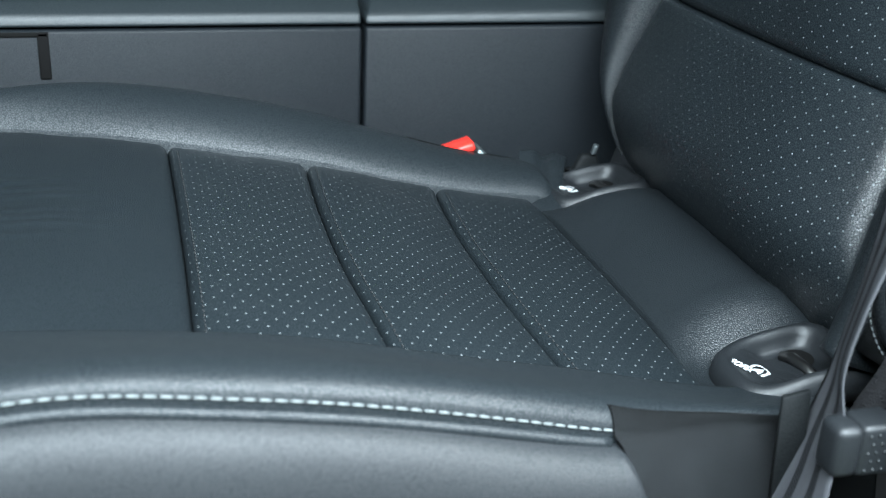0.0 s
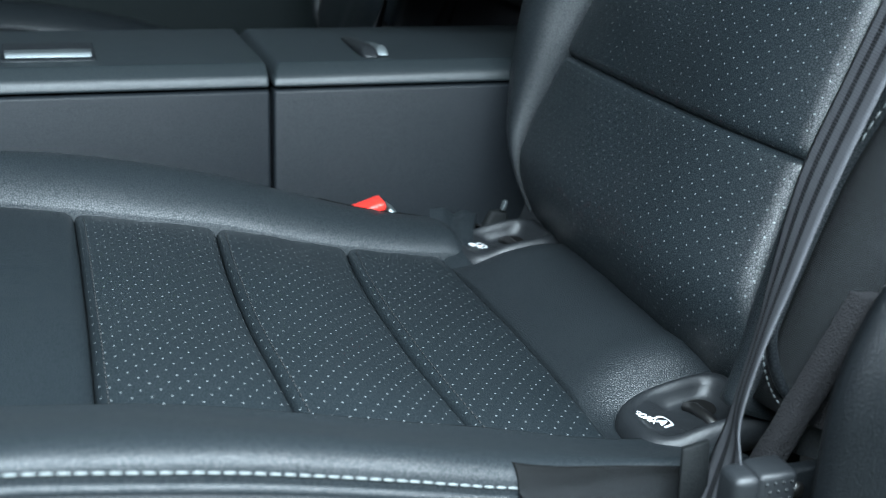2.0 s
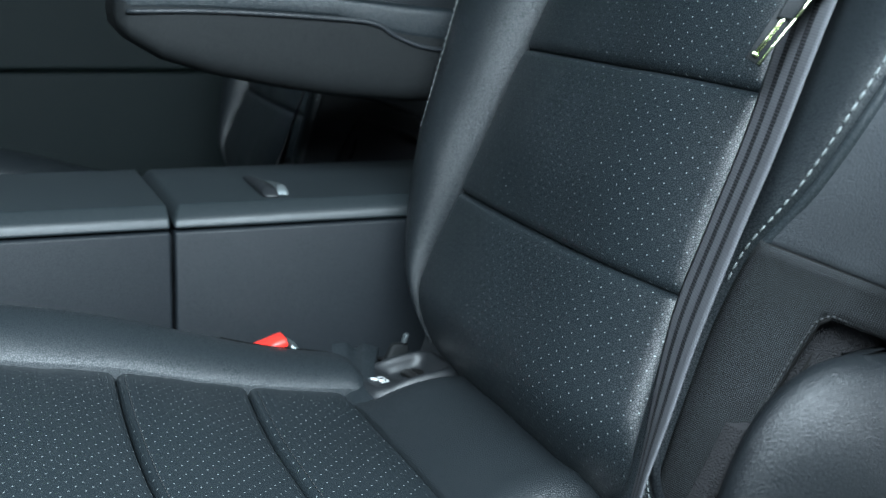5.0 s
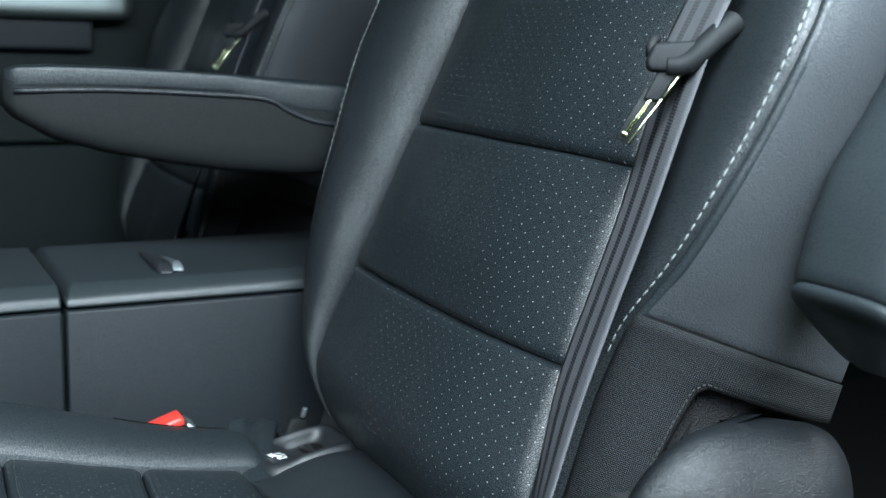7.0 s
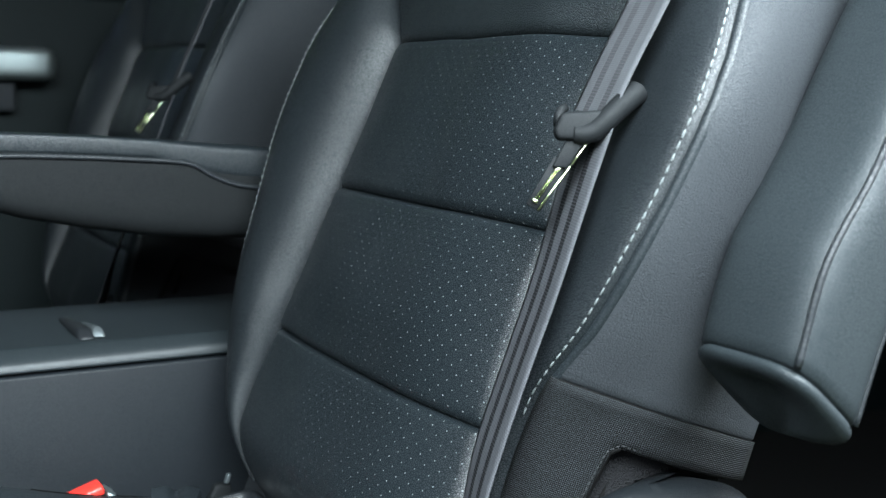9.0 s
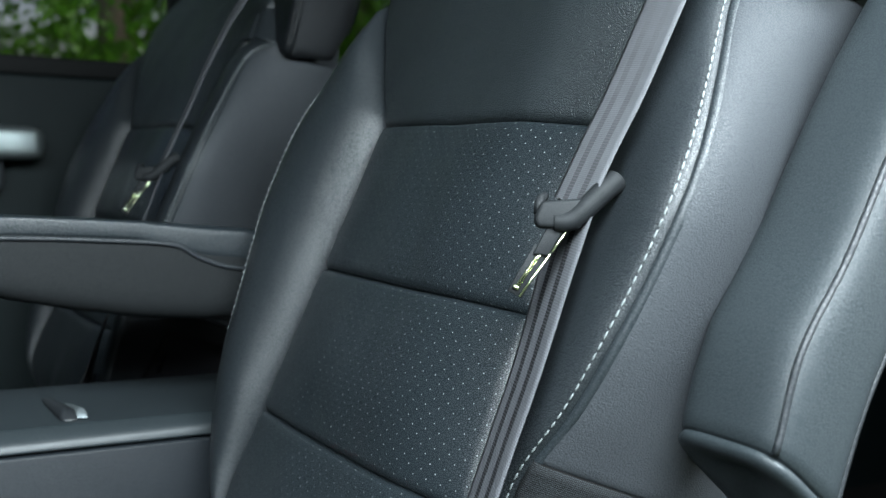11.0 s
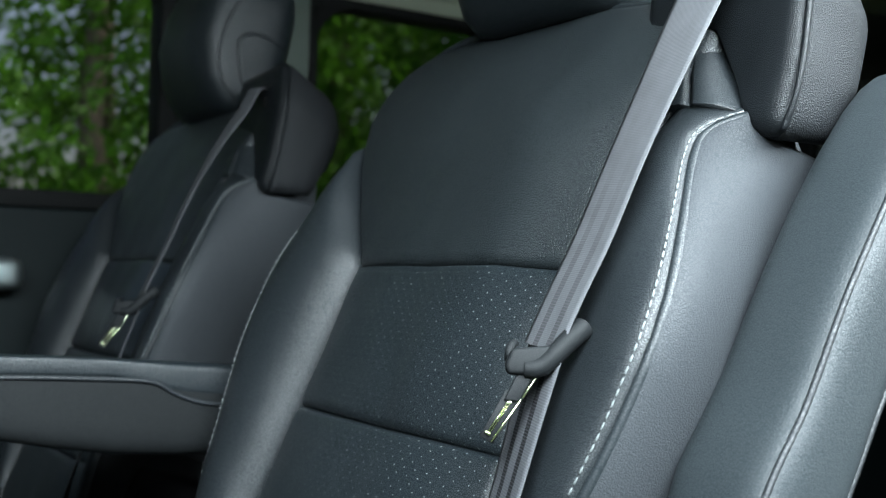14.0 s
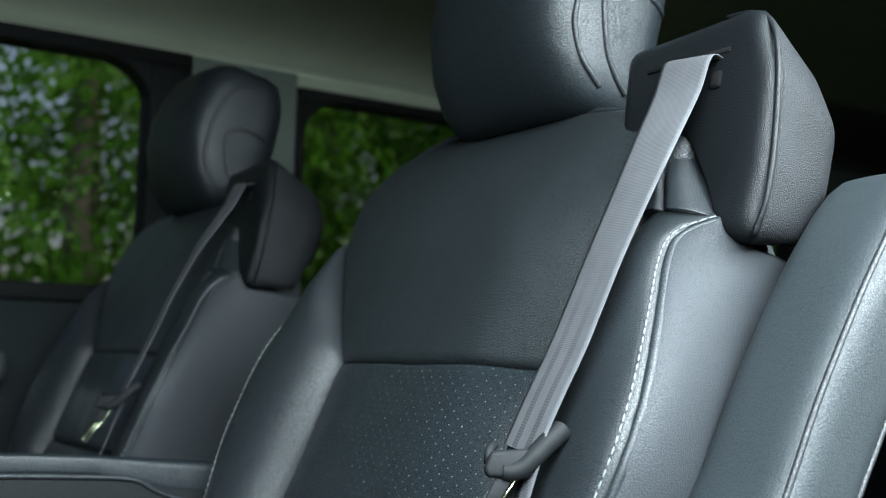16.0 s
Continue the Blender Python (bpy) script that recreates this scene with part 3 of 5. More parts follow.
def cushion_side(side, x0, x1, out=0.03):
    def fn(u, w):
        end = x1 + 0.035 * u
        x = x0 + (end - x0) * w
        ye, ze = curve(x, EDGE_Y), curve(x, EDGE_Z)
        y, z = bezier((ye - 0.003, ze - 0.0065), (ye + out * 1.1, ze - 0.0040), (ye + out, 0.36), (ye + 0.004, 0.26), u)
        y += 0.002 * noise.noise(Vector((x * 12, z * 12, 4.0)))
        return Vector((x, side * y, z))

    return fn, grid(fn, spaced(18, 0.05), spaced(24, 0.04), (0, -side, 0), 0.02, lambda u, w: (u * 0.2, x0 + (x1 - x0) * w))


def child_anchor(parent, side):
    """Moulded guide for a child seat anchor: a rounded plate whose rims rise to the rear round a recess with a bar, and a printed tab."""
    mid = side * 0.140

    def ease(a, b, x):
        t = min(1.0, max(0.0, (x - a) / (b - a)))
        return t * t * (3 - 2 * t)

    def level(x):
        return 0.4220 + 0.10 * (x + 0.020) + 0.0030 * ease(-0.01, 0.03, x)

    plan = [(-0.021, -0.024), (-0.021, 0.018), (-0.002, 0.031), (0.058, 0.033), (0.058, -0.034), (0.000, -0.034)]
    rings = []
    for inset, rise, fall in ((0.0, -0.018, 0.0), (0.0004, -0.0075, 0.0), (0.0020, -0.0030, 0.0), (0.0045, -0.0002, 0.0), (0.0075, 0.0010, 0.0), (0.0100, 0.0008, 0.0006), (0.0120, -0.0004, 0.0035), (0.0138, -0.0008, 0.0080), (0.0165, -0.0008, 0.0098), (0.022, -0.0008, 0.0104)):
        rings.append([(x, mid + y, level(x) + rise + 0.004 * ease(0.005, -0.03, y) * ease(-0.012, 0.012, x) - fall * ease(-0.002, 0.016, x)) for x, y in smooth_poly(plan, 0.016, inset)])
    body = part("anchor_guide", loft(rings), SATIN, parent, "black moulded plastic anchor guide with raised rims")

    def on(x, y, up=0.0006):
        return (x, mid + y, level(x) - 0.0008 - 0.0104 * ease(-0.002, 0.016, x) + up)

    mouth = bmesh.new()
    ring = [mouth.verts.new(on(0.031 + 0.0085 * math.cos(a), 0.009 + 0.0095 * math.sin(a), 0.0012)) for a in np.linspace(0, 2 * math.pi, 25)[:-1]]
    mouth.faces.new(ring)
    part("opening", mouth, HOLE, body)
    part("bar", tube([on(0.024, 0.013, 0.0012), on(0.025, 0.006, 0.0042), on(0.026, -0.006, 0.0042), on(0.027, -0.022, 0.002)], 0.0032, 10), DARKSTEEL, body, "dark steel anchor bar")
    words("ISOFIX", 0.0066, Matrix.Translation(on(-0.0085, 0.002, 0.0010)) @ pose(0, 0, 0, 0, -7, -78), body, WHITE)
    arc = bmesh.new()
    ring = []
    for k in range(17):
        t = math.pi * (-0.15 + 1.25 * k / 16)
        ring.append([arc.verts.new(on(-0.0025 + r * math.sin(t), -0.0065 + r * math.cos(t), 0.0009)) for r in (0.0062, 0.0044)])
    for a, b in zip(ring, ring[1:]):
        arc.faces.new((a[0], a[1], b[1], b[0]))
    part("printed_arc", arc, WHITE, body)
    part("printed_figure", hull([on(x, y, z) for x, y in ((-0.0040, -0.0035), (0.001, -0.0060), (-0.0045, -0.0095), (-0.0015, -0.0085)) for z in (0.0006, 0.0010)]), WHITE, body)


def belt_guide(parent):
    """The shoulder housing from which the belt comes out."""
    front = [(-0.119, 0.598), (-0.126, 0.512), (-0.186, 0.531), (-0.217, 0.484), (-0.228, 0.459), (-0.251, 0.457), (-0.2575, 0.500), (-0.2545, 0.560), (-0.236, 0.606)]
    mid = [(-0.126, 0.596), (-0.130, 0.512), (-0.188, 0.530), (-0.215, 0.486), (-0.226, 0.472), (-0.249, 0.472), (-0.2530, 0.510), (-0.2490, 0.560), (-0.2260, 0.598)]
    rear = [(-0.135, 0.585), (-0.138, 0.530), (-0.188, 0.530), (-0.210, 0.515), (-0.218, 0.508), (-0.228, 0.510), (-0.231, 0.530), (-0.229, 0.560), (-0.215, 0.585)]

    def face(v):
        return -0.005 + 0.026 * (0.604 - v) / 0.15

    def rings(rows):
        return [[bk(y, v, (face(v) + depth) if poly is front else depth + 0.02 * (0.53 - v)) for y, v in smooth_poly(poly, r, inset)] for poly, inset, depth, r in rows]

    body = part("belt_guide", loft(rings(((front, 0.010, -0.0005, 0.010), (front, 0.0055, 0.0, 0.010), (front, 0.0018, 0.0026, 0.010), (front, 0.0, 0.0085, 0.010), (front, 0.0012, 0.0105, 0.010)))), PLASTIC, parent, "grained black plastic belt housing on the shoulder")
    part("rear_shell", loft(rings(((front, 0.0014, 0.0100, 0.010), (front, 0.0002, 0.0125, 0.010), (mid, 0.0, 0.064, 0.012), (mid, 0.004, 0.078, 0.014), (rear, 0.0, 0.090, 0.016), (rear, 0.008, 0.096, 0.016)))), REARSHELL, body, "matte black rear shell of the belt housing")
    edge = [bk(-0.205, 0.6050, 0.001), bk(-0.226, 0.6035, 0.002), bk(-0.242, 0.592, 0.004), bk(-0.2525, 0.566, 0.006), bk(-0.2575, 0.520, 0.014), bk(-0.2570, 0.482, 0.021), bk(-0.250, 0.4600, 0.026)]
    dense = [Vector([curve(t, [(k, q[a]) for k, q in enumerate(edge)]) for a in range(3)]) for t in np.linspace(0, 6, 40)]
    part("edge_bead", tube(dense, 0.0018, 8), PLASTIC, body)
    part("slot", hull([bk(-0.147 + dy, 0.5770 + dv, -0.0005 + do) for dy, dv in ((0.001, 0.002), (0.001, -0.002), (-0.071, -0.001), (-0.071, 0.0025)) for do in (-0.0015, 0.004)], 0.0005, 1), HOLE, body)
    part("slot_corner", hull([bk(y, v, o) for y in (-0.2040, -0.2145) for v in (0.553, 0.566) for o in (0.0005, 0.006)], 0.004, 2), HOLE, body)


def headrest(parent):
    secs = []
    shape = [(0.571, 0.070, 0.008, 0.040), (0.574, 0.092, -0.008, 0.056), (0.583, 0.101, -0.022, 0.064), (0.604, 0.104, -0.043, 0.068), (0.64, 0.106, -0.063, 0.070), (0.68, 0.106, -0.070, 0.066), (0.712, 0.105, -0.068, 0.060), (0.734, 0.102, -0.061, 0.052), (0.747, 0.094, -0.050, 0.042), (0.753, 0.078, -0.036, 0.03), (0.755, 0.05, -0.018, 0.014)]
    for v, sy, f0, f1 in shape:
        mid, half = (f0 + f1) / 2, (f1 - f0) / 2
        secs.append([bk(y + 0.009, v + 0.004 * o / half, mid + o) for y, o in oval(sy * 0.89, half, 3.7, 56)])
    body = part("headrest", loft(secs), LEATHER, parent, "padded black leather headrest with piped sides")
    lines = ([(0.586, 0.010), (0.590, 0.001), (0.597, -0.011), (0.608, -0.021), (0.626, -0.030), (0.66, -0.035), (0.69, -0.033), (0.715, -0.024), (0.728, -0.005), (0.730, 0.02)], [(0.592, 0.034), (0.599, 0.021), (0.612, 0.006), (0.640, -0.010), (0.656, -0.012), (0.668, 0.0), (0.672, 0.016), (0.673, 0.05)])
    for pts in lines:
        n = len(pts) - 1
        dense = [(curve(t, [(k, p[0]) for k, p in enumerate(pts)]), curve(t, [(k, p[1]) for k, p in enumerate(pts)])) for t in np.linspace(0, n, 44)]

        def skin(v, o):
            sy, f0, f1 = (curve(v, [(q[0], q[k]) for q in shape]) for k in (1, 2, 3))
            mid, half = (f0 + f1) / 2, (f1 - f0) / 2
            return -0.001 + sy * 0.89 * max(0.05, 1 - min(1.0, abs(o - mid) / half) ** 3.7) ** (1 / 3.7)

        part("piping", tube([bk(0.0082 - skin(v, o), v, o) for v, o in dense], 0.0024, 8), PIPE, body)


def car_seat():
    seat = thing("car_seat", (-0.2, 0, 0), "black leather van seat with perforated centre and white stitching", "seat", "leather van seats")
    base = part("seat_base", box(-0.46, 0.06, -0.19, 0.19, 0.0, 0.30, 0.02), TRIM, seat, "dark plastic seat base")
    cush = part("cushion", box(-0.49, 0.06, -0.19, 0.19, 0.30, 0.40, 0.02), PIPE, seat, "black leather seat cushion")
    part("front_panel", cushion_panel(-0.515, -0.294, 0.0, 0.001), LEATHER, cush)
    for a, b, ba, bb in ((-0.294, -0.20, 0.001, -0.0055), (-0.20, -0.107, -0.0055, -0.008), (-0.107, -0.032, -0.008, 0.002)):
        part("perforated_panel", cushion_panel(a, b, ba, bb), PERFORATED, cush, "perforated black leather panel")
        top = cushion_panel.surface
        part("seam_stitching", stitches([top(u, 0.006 / (b - a)) + Vector((0, 0, 0.0002)) for u in np.linspace(-0.96, 0.96, 80)], 0.0048, 0.0030, 0.00045), DARKTHREAD, cush, "dark seam thread")
    part("rear_roll", cushion_roll(), BOLSTER, cush)
    for s in (-1, 1):
        fn, bm = cushion_bolster(s)
        part("side_bolster", bm, SMOOTH, cush)
        _, bm = cushion_side(s, -0.515, -0.112)
        part("side_panel", bm, CUSHSIDE, cush, "smooth dark grey vinyl side panel")
        xs = np.linspace(0.03, 0.735, 70)
        part("piping", tube([fn(1.0, w) + Vector((0, -s * 0.0008, -0.0034)) for w in xs], 0.0034, 12), SMOOTH, cush)
        part("stitching", stitches([fn(0.972, w) + Vector((0, s * 0.0008, 0.0005)) for w in np.linspace(0.03, 0.738, 160)], 0.0064, 0.0052, 0.0006), THREAD, cush, "white thread stitching")

        def corner(u, w, s=s, fn=fn):
            x = -0.113 + 0.150 * w
            if u < 0.32:
                k = (x + 0.515) / (0.545 if s < 0 else 0.502)
                lip = 0.76 + 0.22 * min(1.0, w / 0.7)
                q = fn(lip + (1 - lip) * u / 0.32, min(k, 0.985))
                return q + Vector((0, s * 0.0008, 0.0012))
            t = (u - 0.32) / 0.68
            ye, ze = curve(x, EDGE_Y), curve(x, EDGE_Z)
            y, z = bezier((ye + 0.0008, ze - 0.002), (ye + 0.014, ze - 0.012), (ye + 0.026, 0.36), (ye + 0.006, 0.26), t)
            return Vector((x + 0.035 * t * (1 - w), s * (y + 0.0015 * noise.noise(Vector((x * 40, z * 25, 3))) + 0.003 * math.exp(-(((w - 0.13 - 0.12 * t) / 0.05) ** 2)) * min(1, 4 * t) - 0.003 * math.exp(-(((w - 0.62 + 0.1 * t) / 0.12) ** 2)) * min(1, 3 * t)), z))

        part("cloth_corner", grid(corner, spaced(30, 0.03), spaced(18, 0.04), (0, -s, -0.3), 0.004, lambda u, w: (u * 0.21, w * 0.15)), CLOTH, cush, "woven black cloth corner")
        child_anchor(cush, s)
        if s > 0:
            def fold(u, w):
                a = Vector(bezier((-0.044, 0.094, 0.402), (-0.038, 0.130, 0.412), (-0.032, 0.170, 0.419), (-0.021, 0.200, 0.433), u))
                b = Vector(bezier((-0.012, 0.112, 0.414), (-0.004, 0.150, 0.424), (0.006, 0.172, 0.430), (0.020, 0.200, 0.426), u))
                q = a.lerp(b, w)
                return q + Vector((0, 0, 0.0075 * math.sin(math.pi * w) ** 0.8 * (1 - 0.6 * u) - 0.005 * math.exp(-(((w - 0.5) / 0.12) ** 2)) * u + 0.0008 * noise.noise(q * 70)))

            part("corner_fold", grid(fold, spaced(24, 0.08), spaced(16, 0.08), (0, 0, -1), 0.012), SMOOTH, cush, "folded leather corner")

    back = part("backrest", hull([bk(y, v, o) for y, v, o in ((-0.19, -0.02, 0.03), (0.19, -0.02, 0.03), (-0.19, 0.1, 0.03), (0.19, 0.1, 0.03), (-0.205, 0.46, 0.04), (0.205, 0.46, 0.04), (-0.14, 0.555, 0.06), (0.14, 0.555, 0.06), (-0.19, -0.02, 0.11), (0.19, -0.02, 0.11), (-0.205, 0.46, 0.11), (0.205, 0.46, 0.11), (-0.15, 0.55, 0.11), (0.15, 0.55, 0.11), (-0.205, 0.470, 0.05), (0.205, 0.470, 0.05), (-0.205, 0.470, 0.11), (0.205, 0.470, 0.11))], 0.012), SIDE, seat, "black leather backrest")
    for a, b, sa, sb in ((-0.025, 0.121, 0.0, -0.002), (0.121, 0.243, -0.002, -0.002), (0.243, 0.365, -0.002, -0.002)):
        part("perforated_panel", back_panel(a, b, sa, sb), PERFORATED, back, "perforated black leather panel")
    part("upper_panel", back_panel(0.365, 0.562, -0.003, 0.019, 0.010), CREASED, back)
    rimline = [(-0.206, 0.485), (-0.19, 0.520), (-0.15, 0.547), (-0.117, 0.562), (-0.06, 0.574), (0.0, 0.582), (0.05, 0.585), (0.10, 0.583), (0.145, 0.576), (0.18, 0.564), (0.205, 0.548)]
    rimtop = [bk(y, curve(y, rimline), 0.0215) for y in np.linspace(-0.205, 0.205, 70)]
    part("top_piping", tube(rimtop, 0.0042, 8), SMOOTH, back)
    part("top_strip", tube([p + REAR * 0.018 + Vector((0, 0, -0.006)) for p in rimtop], 0.016, 12), LEATHER, back)
    for s in (-1, 1):
        fn, bm = back_bolster(s)
        part("side_bolster", bm, BOLSTER, back)
        _, bm = back_side(s, 0.165 if s < 0 else 0.0, 0.478)
        part("side_panel", bm, SIDE, back, "smooth dark grey vinyl side panel")
        ws = np.linspace(0.02, 0.955, 90)
        part("piping", tube([fn(1.0, w) + REAR * 0.002 + Vector((0, s * 0.001, 0)) for w in ws], 0.0033, 8), SMOOTH, back)
        part("stitching", stitches([fn(0.966 if s < 0 else 0.955, w) - REAR * 0.0006 + Vector((0, s * 0.0006, 0)) for w in np.linspace(0.30 if s < 0 else 0.06, 0.958, 150)], 0.0062, 0.0044, 0.00052), THREAD, back, "white thread stitching")
        if s > 0:
            continue
        full, bm = back_side(s, 0.0, 0.166)
        bm.free()
        strip = lambda u, w: full(u, 0.858 + 0.142 * w)
        flap = lambda u, w: full(u * (0.30 + 0.14 * w), 0.858 * w)
        cut = bmesh.new()
        layer = cut.loops.layers.uv.new("uv")
        us, vs = [k / 14 for k in range(15)] + [1 + k / 12 for k in range(1, 13)], [0.858 * k / 16 for k in range(17)] + [0.858 + 0.142 * k / 4 for k in range(1, 5)]
        sheet = []
        for v in vs:
            lip = 0.30 + 0.14 * min(1.0, v / 0.858)
            sheet.append([(cut.verts.new(full(u * lip if u <= 1 else lip + (u - 1) * (1 - lip), v)), ((u * lip if u <= 1 else lip + (u - 1) * (1 - lip)) * 0.14, v * 0.166)) for u in us])
        for r0, r1, v in zip(sheet, sheet[1:], vs):
            for k in range(len(us) - 1):
                if v < 0.857 and us[k] >= 1:
                    continue
                f = cut.faces.new([q[0] for q in (r0[k], r0[k + 1], r1[k + 1], r1[k])])
                for lp, q in zip(f.loops, (r0[k], r0[k + 1], r1[k + 1], r1[k])):
                    lp[layer].uv = q[1]
        bmesh.ops.delete(cut, geom=[v for v in cut.verts if not v.link_faces], context="VERTS")
        bmesh.ops.solidify(cut, geom=list(cut.faces), thickness=0.002 * s)
        part("cloth_cover", cut, CLOTH, back, "woven black cloth cover with a hemmed opening")
        hem = [flap(1.0, w) for w in np.linspace(0.02, 0.97, 24)] + [strip(u, 0.04) for u in np.linspace(0.47, 0.98, 16)]
        part("hem", tube([p + Vector((0, s * 0.0004, 0)) for p in hem], 0.0017, 6), CLOTH, back)
        part("hem_stitching", stitches([p + Vector((-0.0022, s * 0.0010, 0.0012)) for p in hem], 0.0032, 0.0022, 0.0004), DARKTHREAD, back)

        turn = [bk(s * y, v, o) for y, v, o in ((0.184, 0.075, -0.026), (0.189, 0.055, -0.025), (0.192, 0.040, -0.0215), (0.192, 0.026, -0.0125), (0.192, 0.014, 0.001), (0.193, 0.008, 0.014), (0.194, 0.004, 0.03))]
        dense = [Vector([curve(t, [(k, q[a]) for k, q in enumerate(turn)]) for a in range(3)]) for t in np.linspace(0, 6, 40)]
        part("pocket_piping", tube(dense, 0.0030, 8), PIPE, back)
        part("pocket_stitching", stitches([p + Vector((-0.004, 0, -0.0045)) for p in dense[14:]], 0.0042, 0.0028, 0.0004), THREAD, back, "white thread stitching")

        def felt(u, w, s=s, full=full):
            p = full(0.22 + 0.76 * u, 0.93 * w)
            return p - Vector((0, s * (0.007 + 0.006 * u + 0.0012 * noise.noise(Vector((u * 14, w * 14, 2)))), 0))

        part("felt_lining", grid(felt, spaced(16, 0.05), spaced(18, 0.05), (0, -s, 0), 0.01), FELT, back, "dark felt lining in the side opening")
        def strip_face(u, w, s=s):
            z = 0.408 + 0.110 * w
            x = 0.0035 + 0.016 * u + 0.50 * (z - 0.408)
            return Vector((x, s * (0.2125 - 0.003 * (2 * u - 1) ** 4 + 0.0008 * noise.noise(Vector((x * 90, z * 90, 4)))), z))

        part("felt_strip", grid(strip_face, spaced(8, 0.1), spaced(30, 0.05), (0, -s, 0), 0.008), FELT, back, "dark felt edge strip")
        part("felt_slit", hull([felt(0.34, 0.62) + Vector((0, s * 0.0012, 0)), felt(0.38, 0.64) + Vector((0, s * 0.0012, 0)), felt(0.37, 0.80) + Vector((0, s * 0.0012, 0)), felt(0.36, 0.70) + Vector((0, -s * 0.001, 0))]), HOLE, back)
        low = [(-0.002, 0.36), (0.000, 0.505), (0.018, 0.552), (0.050, 0.574), (0.128, 0.569), (0.158, 0.553), (0.170, 0.52), (0.168, 0.36)]
        rings = []
        for y, dx, inset, r in ((0.205, 0.085, 0.0, 0.02), (0.235, 0.042, 0.0, 0.02), (0.256, 0.010, 0.0, 0.022), (0.264, 0.003, 0.0022, 0.022), (0.271, 0.002, 0.0065, 0.024), (0.279, 0.002, 0.014, 0.026), (0.285, 0.004, 0.025, 0.028), (0.289, 0.006, 0.040, 0.03)):
            rings.append([(x + dx * (1 if x < 0.08 else 0.4), s * y, z - dx * 0.25) for x, z in smooth_poly(low, r, inset)])
        part("hinge_cover", loft(rings), PLASTIC, seat, "grained black plastic hinge cover")
    belt_guide(seat)

    def pad_face(u, w):
        v = 0.470 + 0.070 * w
        y = -0.168 + (-0.013 - (0.531 - v) * 0.6 - 0.006) * u
        o = -0.001 + 0.2 * (v - 0.470) + 0.02 * u**6 + 0.0035 * math.exp(-(((u - 0.50 + 0.14 * w) / 0.05) ** 2))
        o -= 0.004 * math.sin(math.pi * min(1, w)) * (1 - u) + 0.0008 * noise.noise(Vector((y * 60, v * 60, 1)))
        return bk(y, v, o)

    part("shoulder_pad", grid(pad_face, spaced(46, 0.05), spaced(24, 0.05), REAR, 0.05), BOLSTER, seat, "creased leather shoulder pad")
    headrest(seat)
    return seat


near_seat = car_seat()
far_seat = copy_thing(near_seat, pose(-0.2, SEAT_STEP, 0))
for child in list(far_seat.children):
    if child.name.startswith("hinge_cover"):
        bpy.data.objects.remove(child)


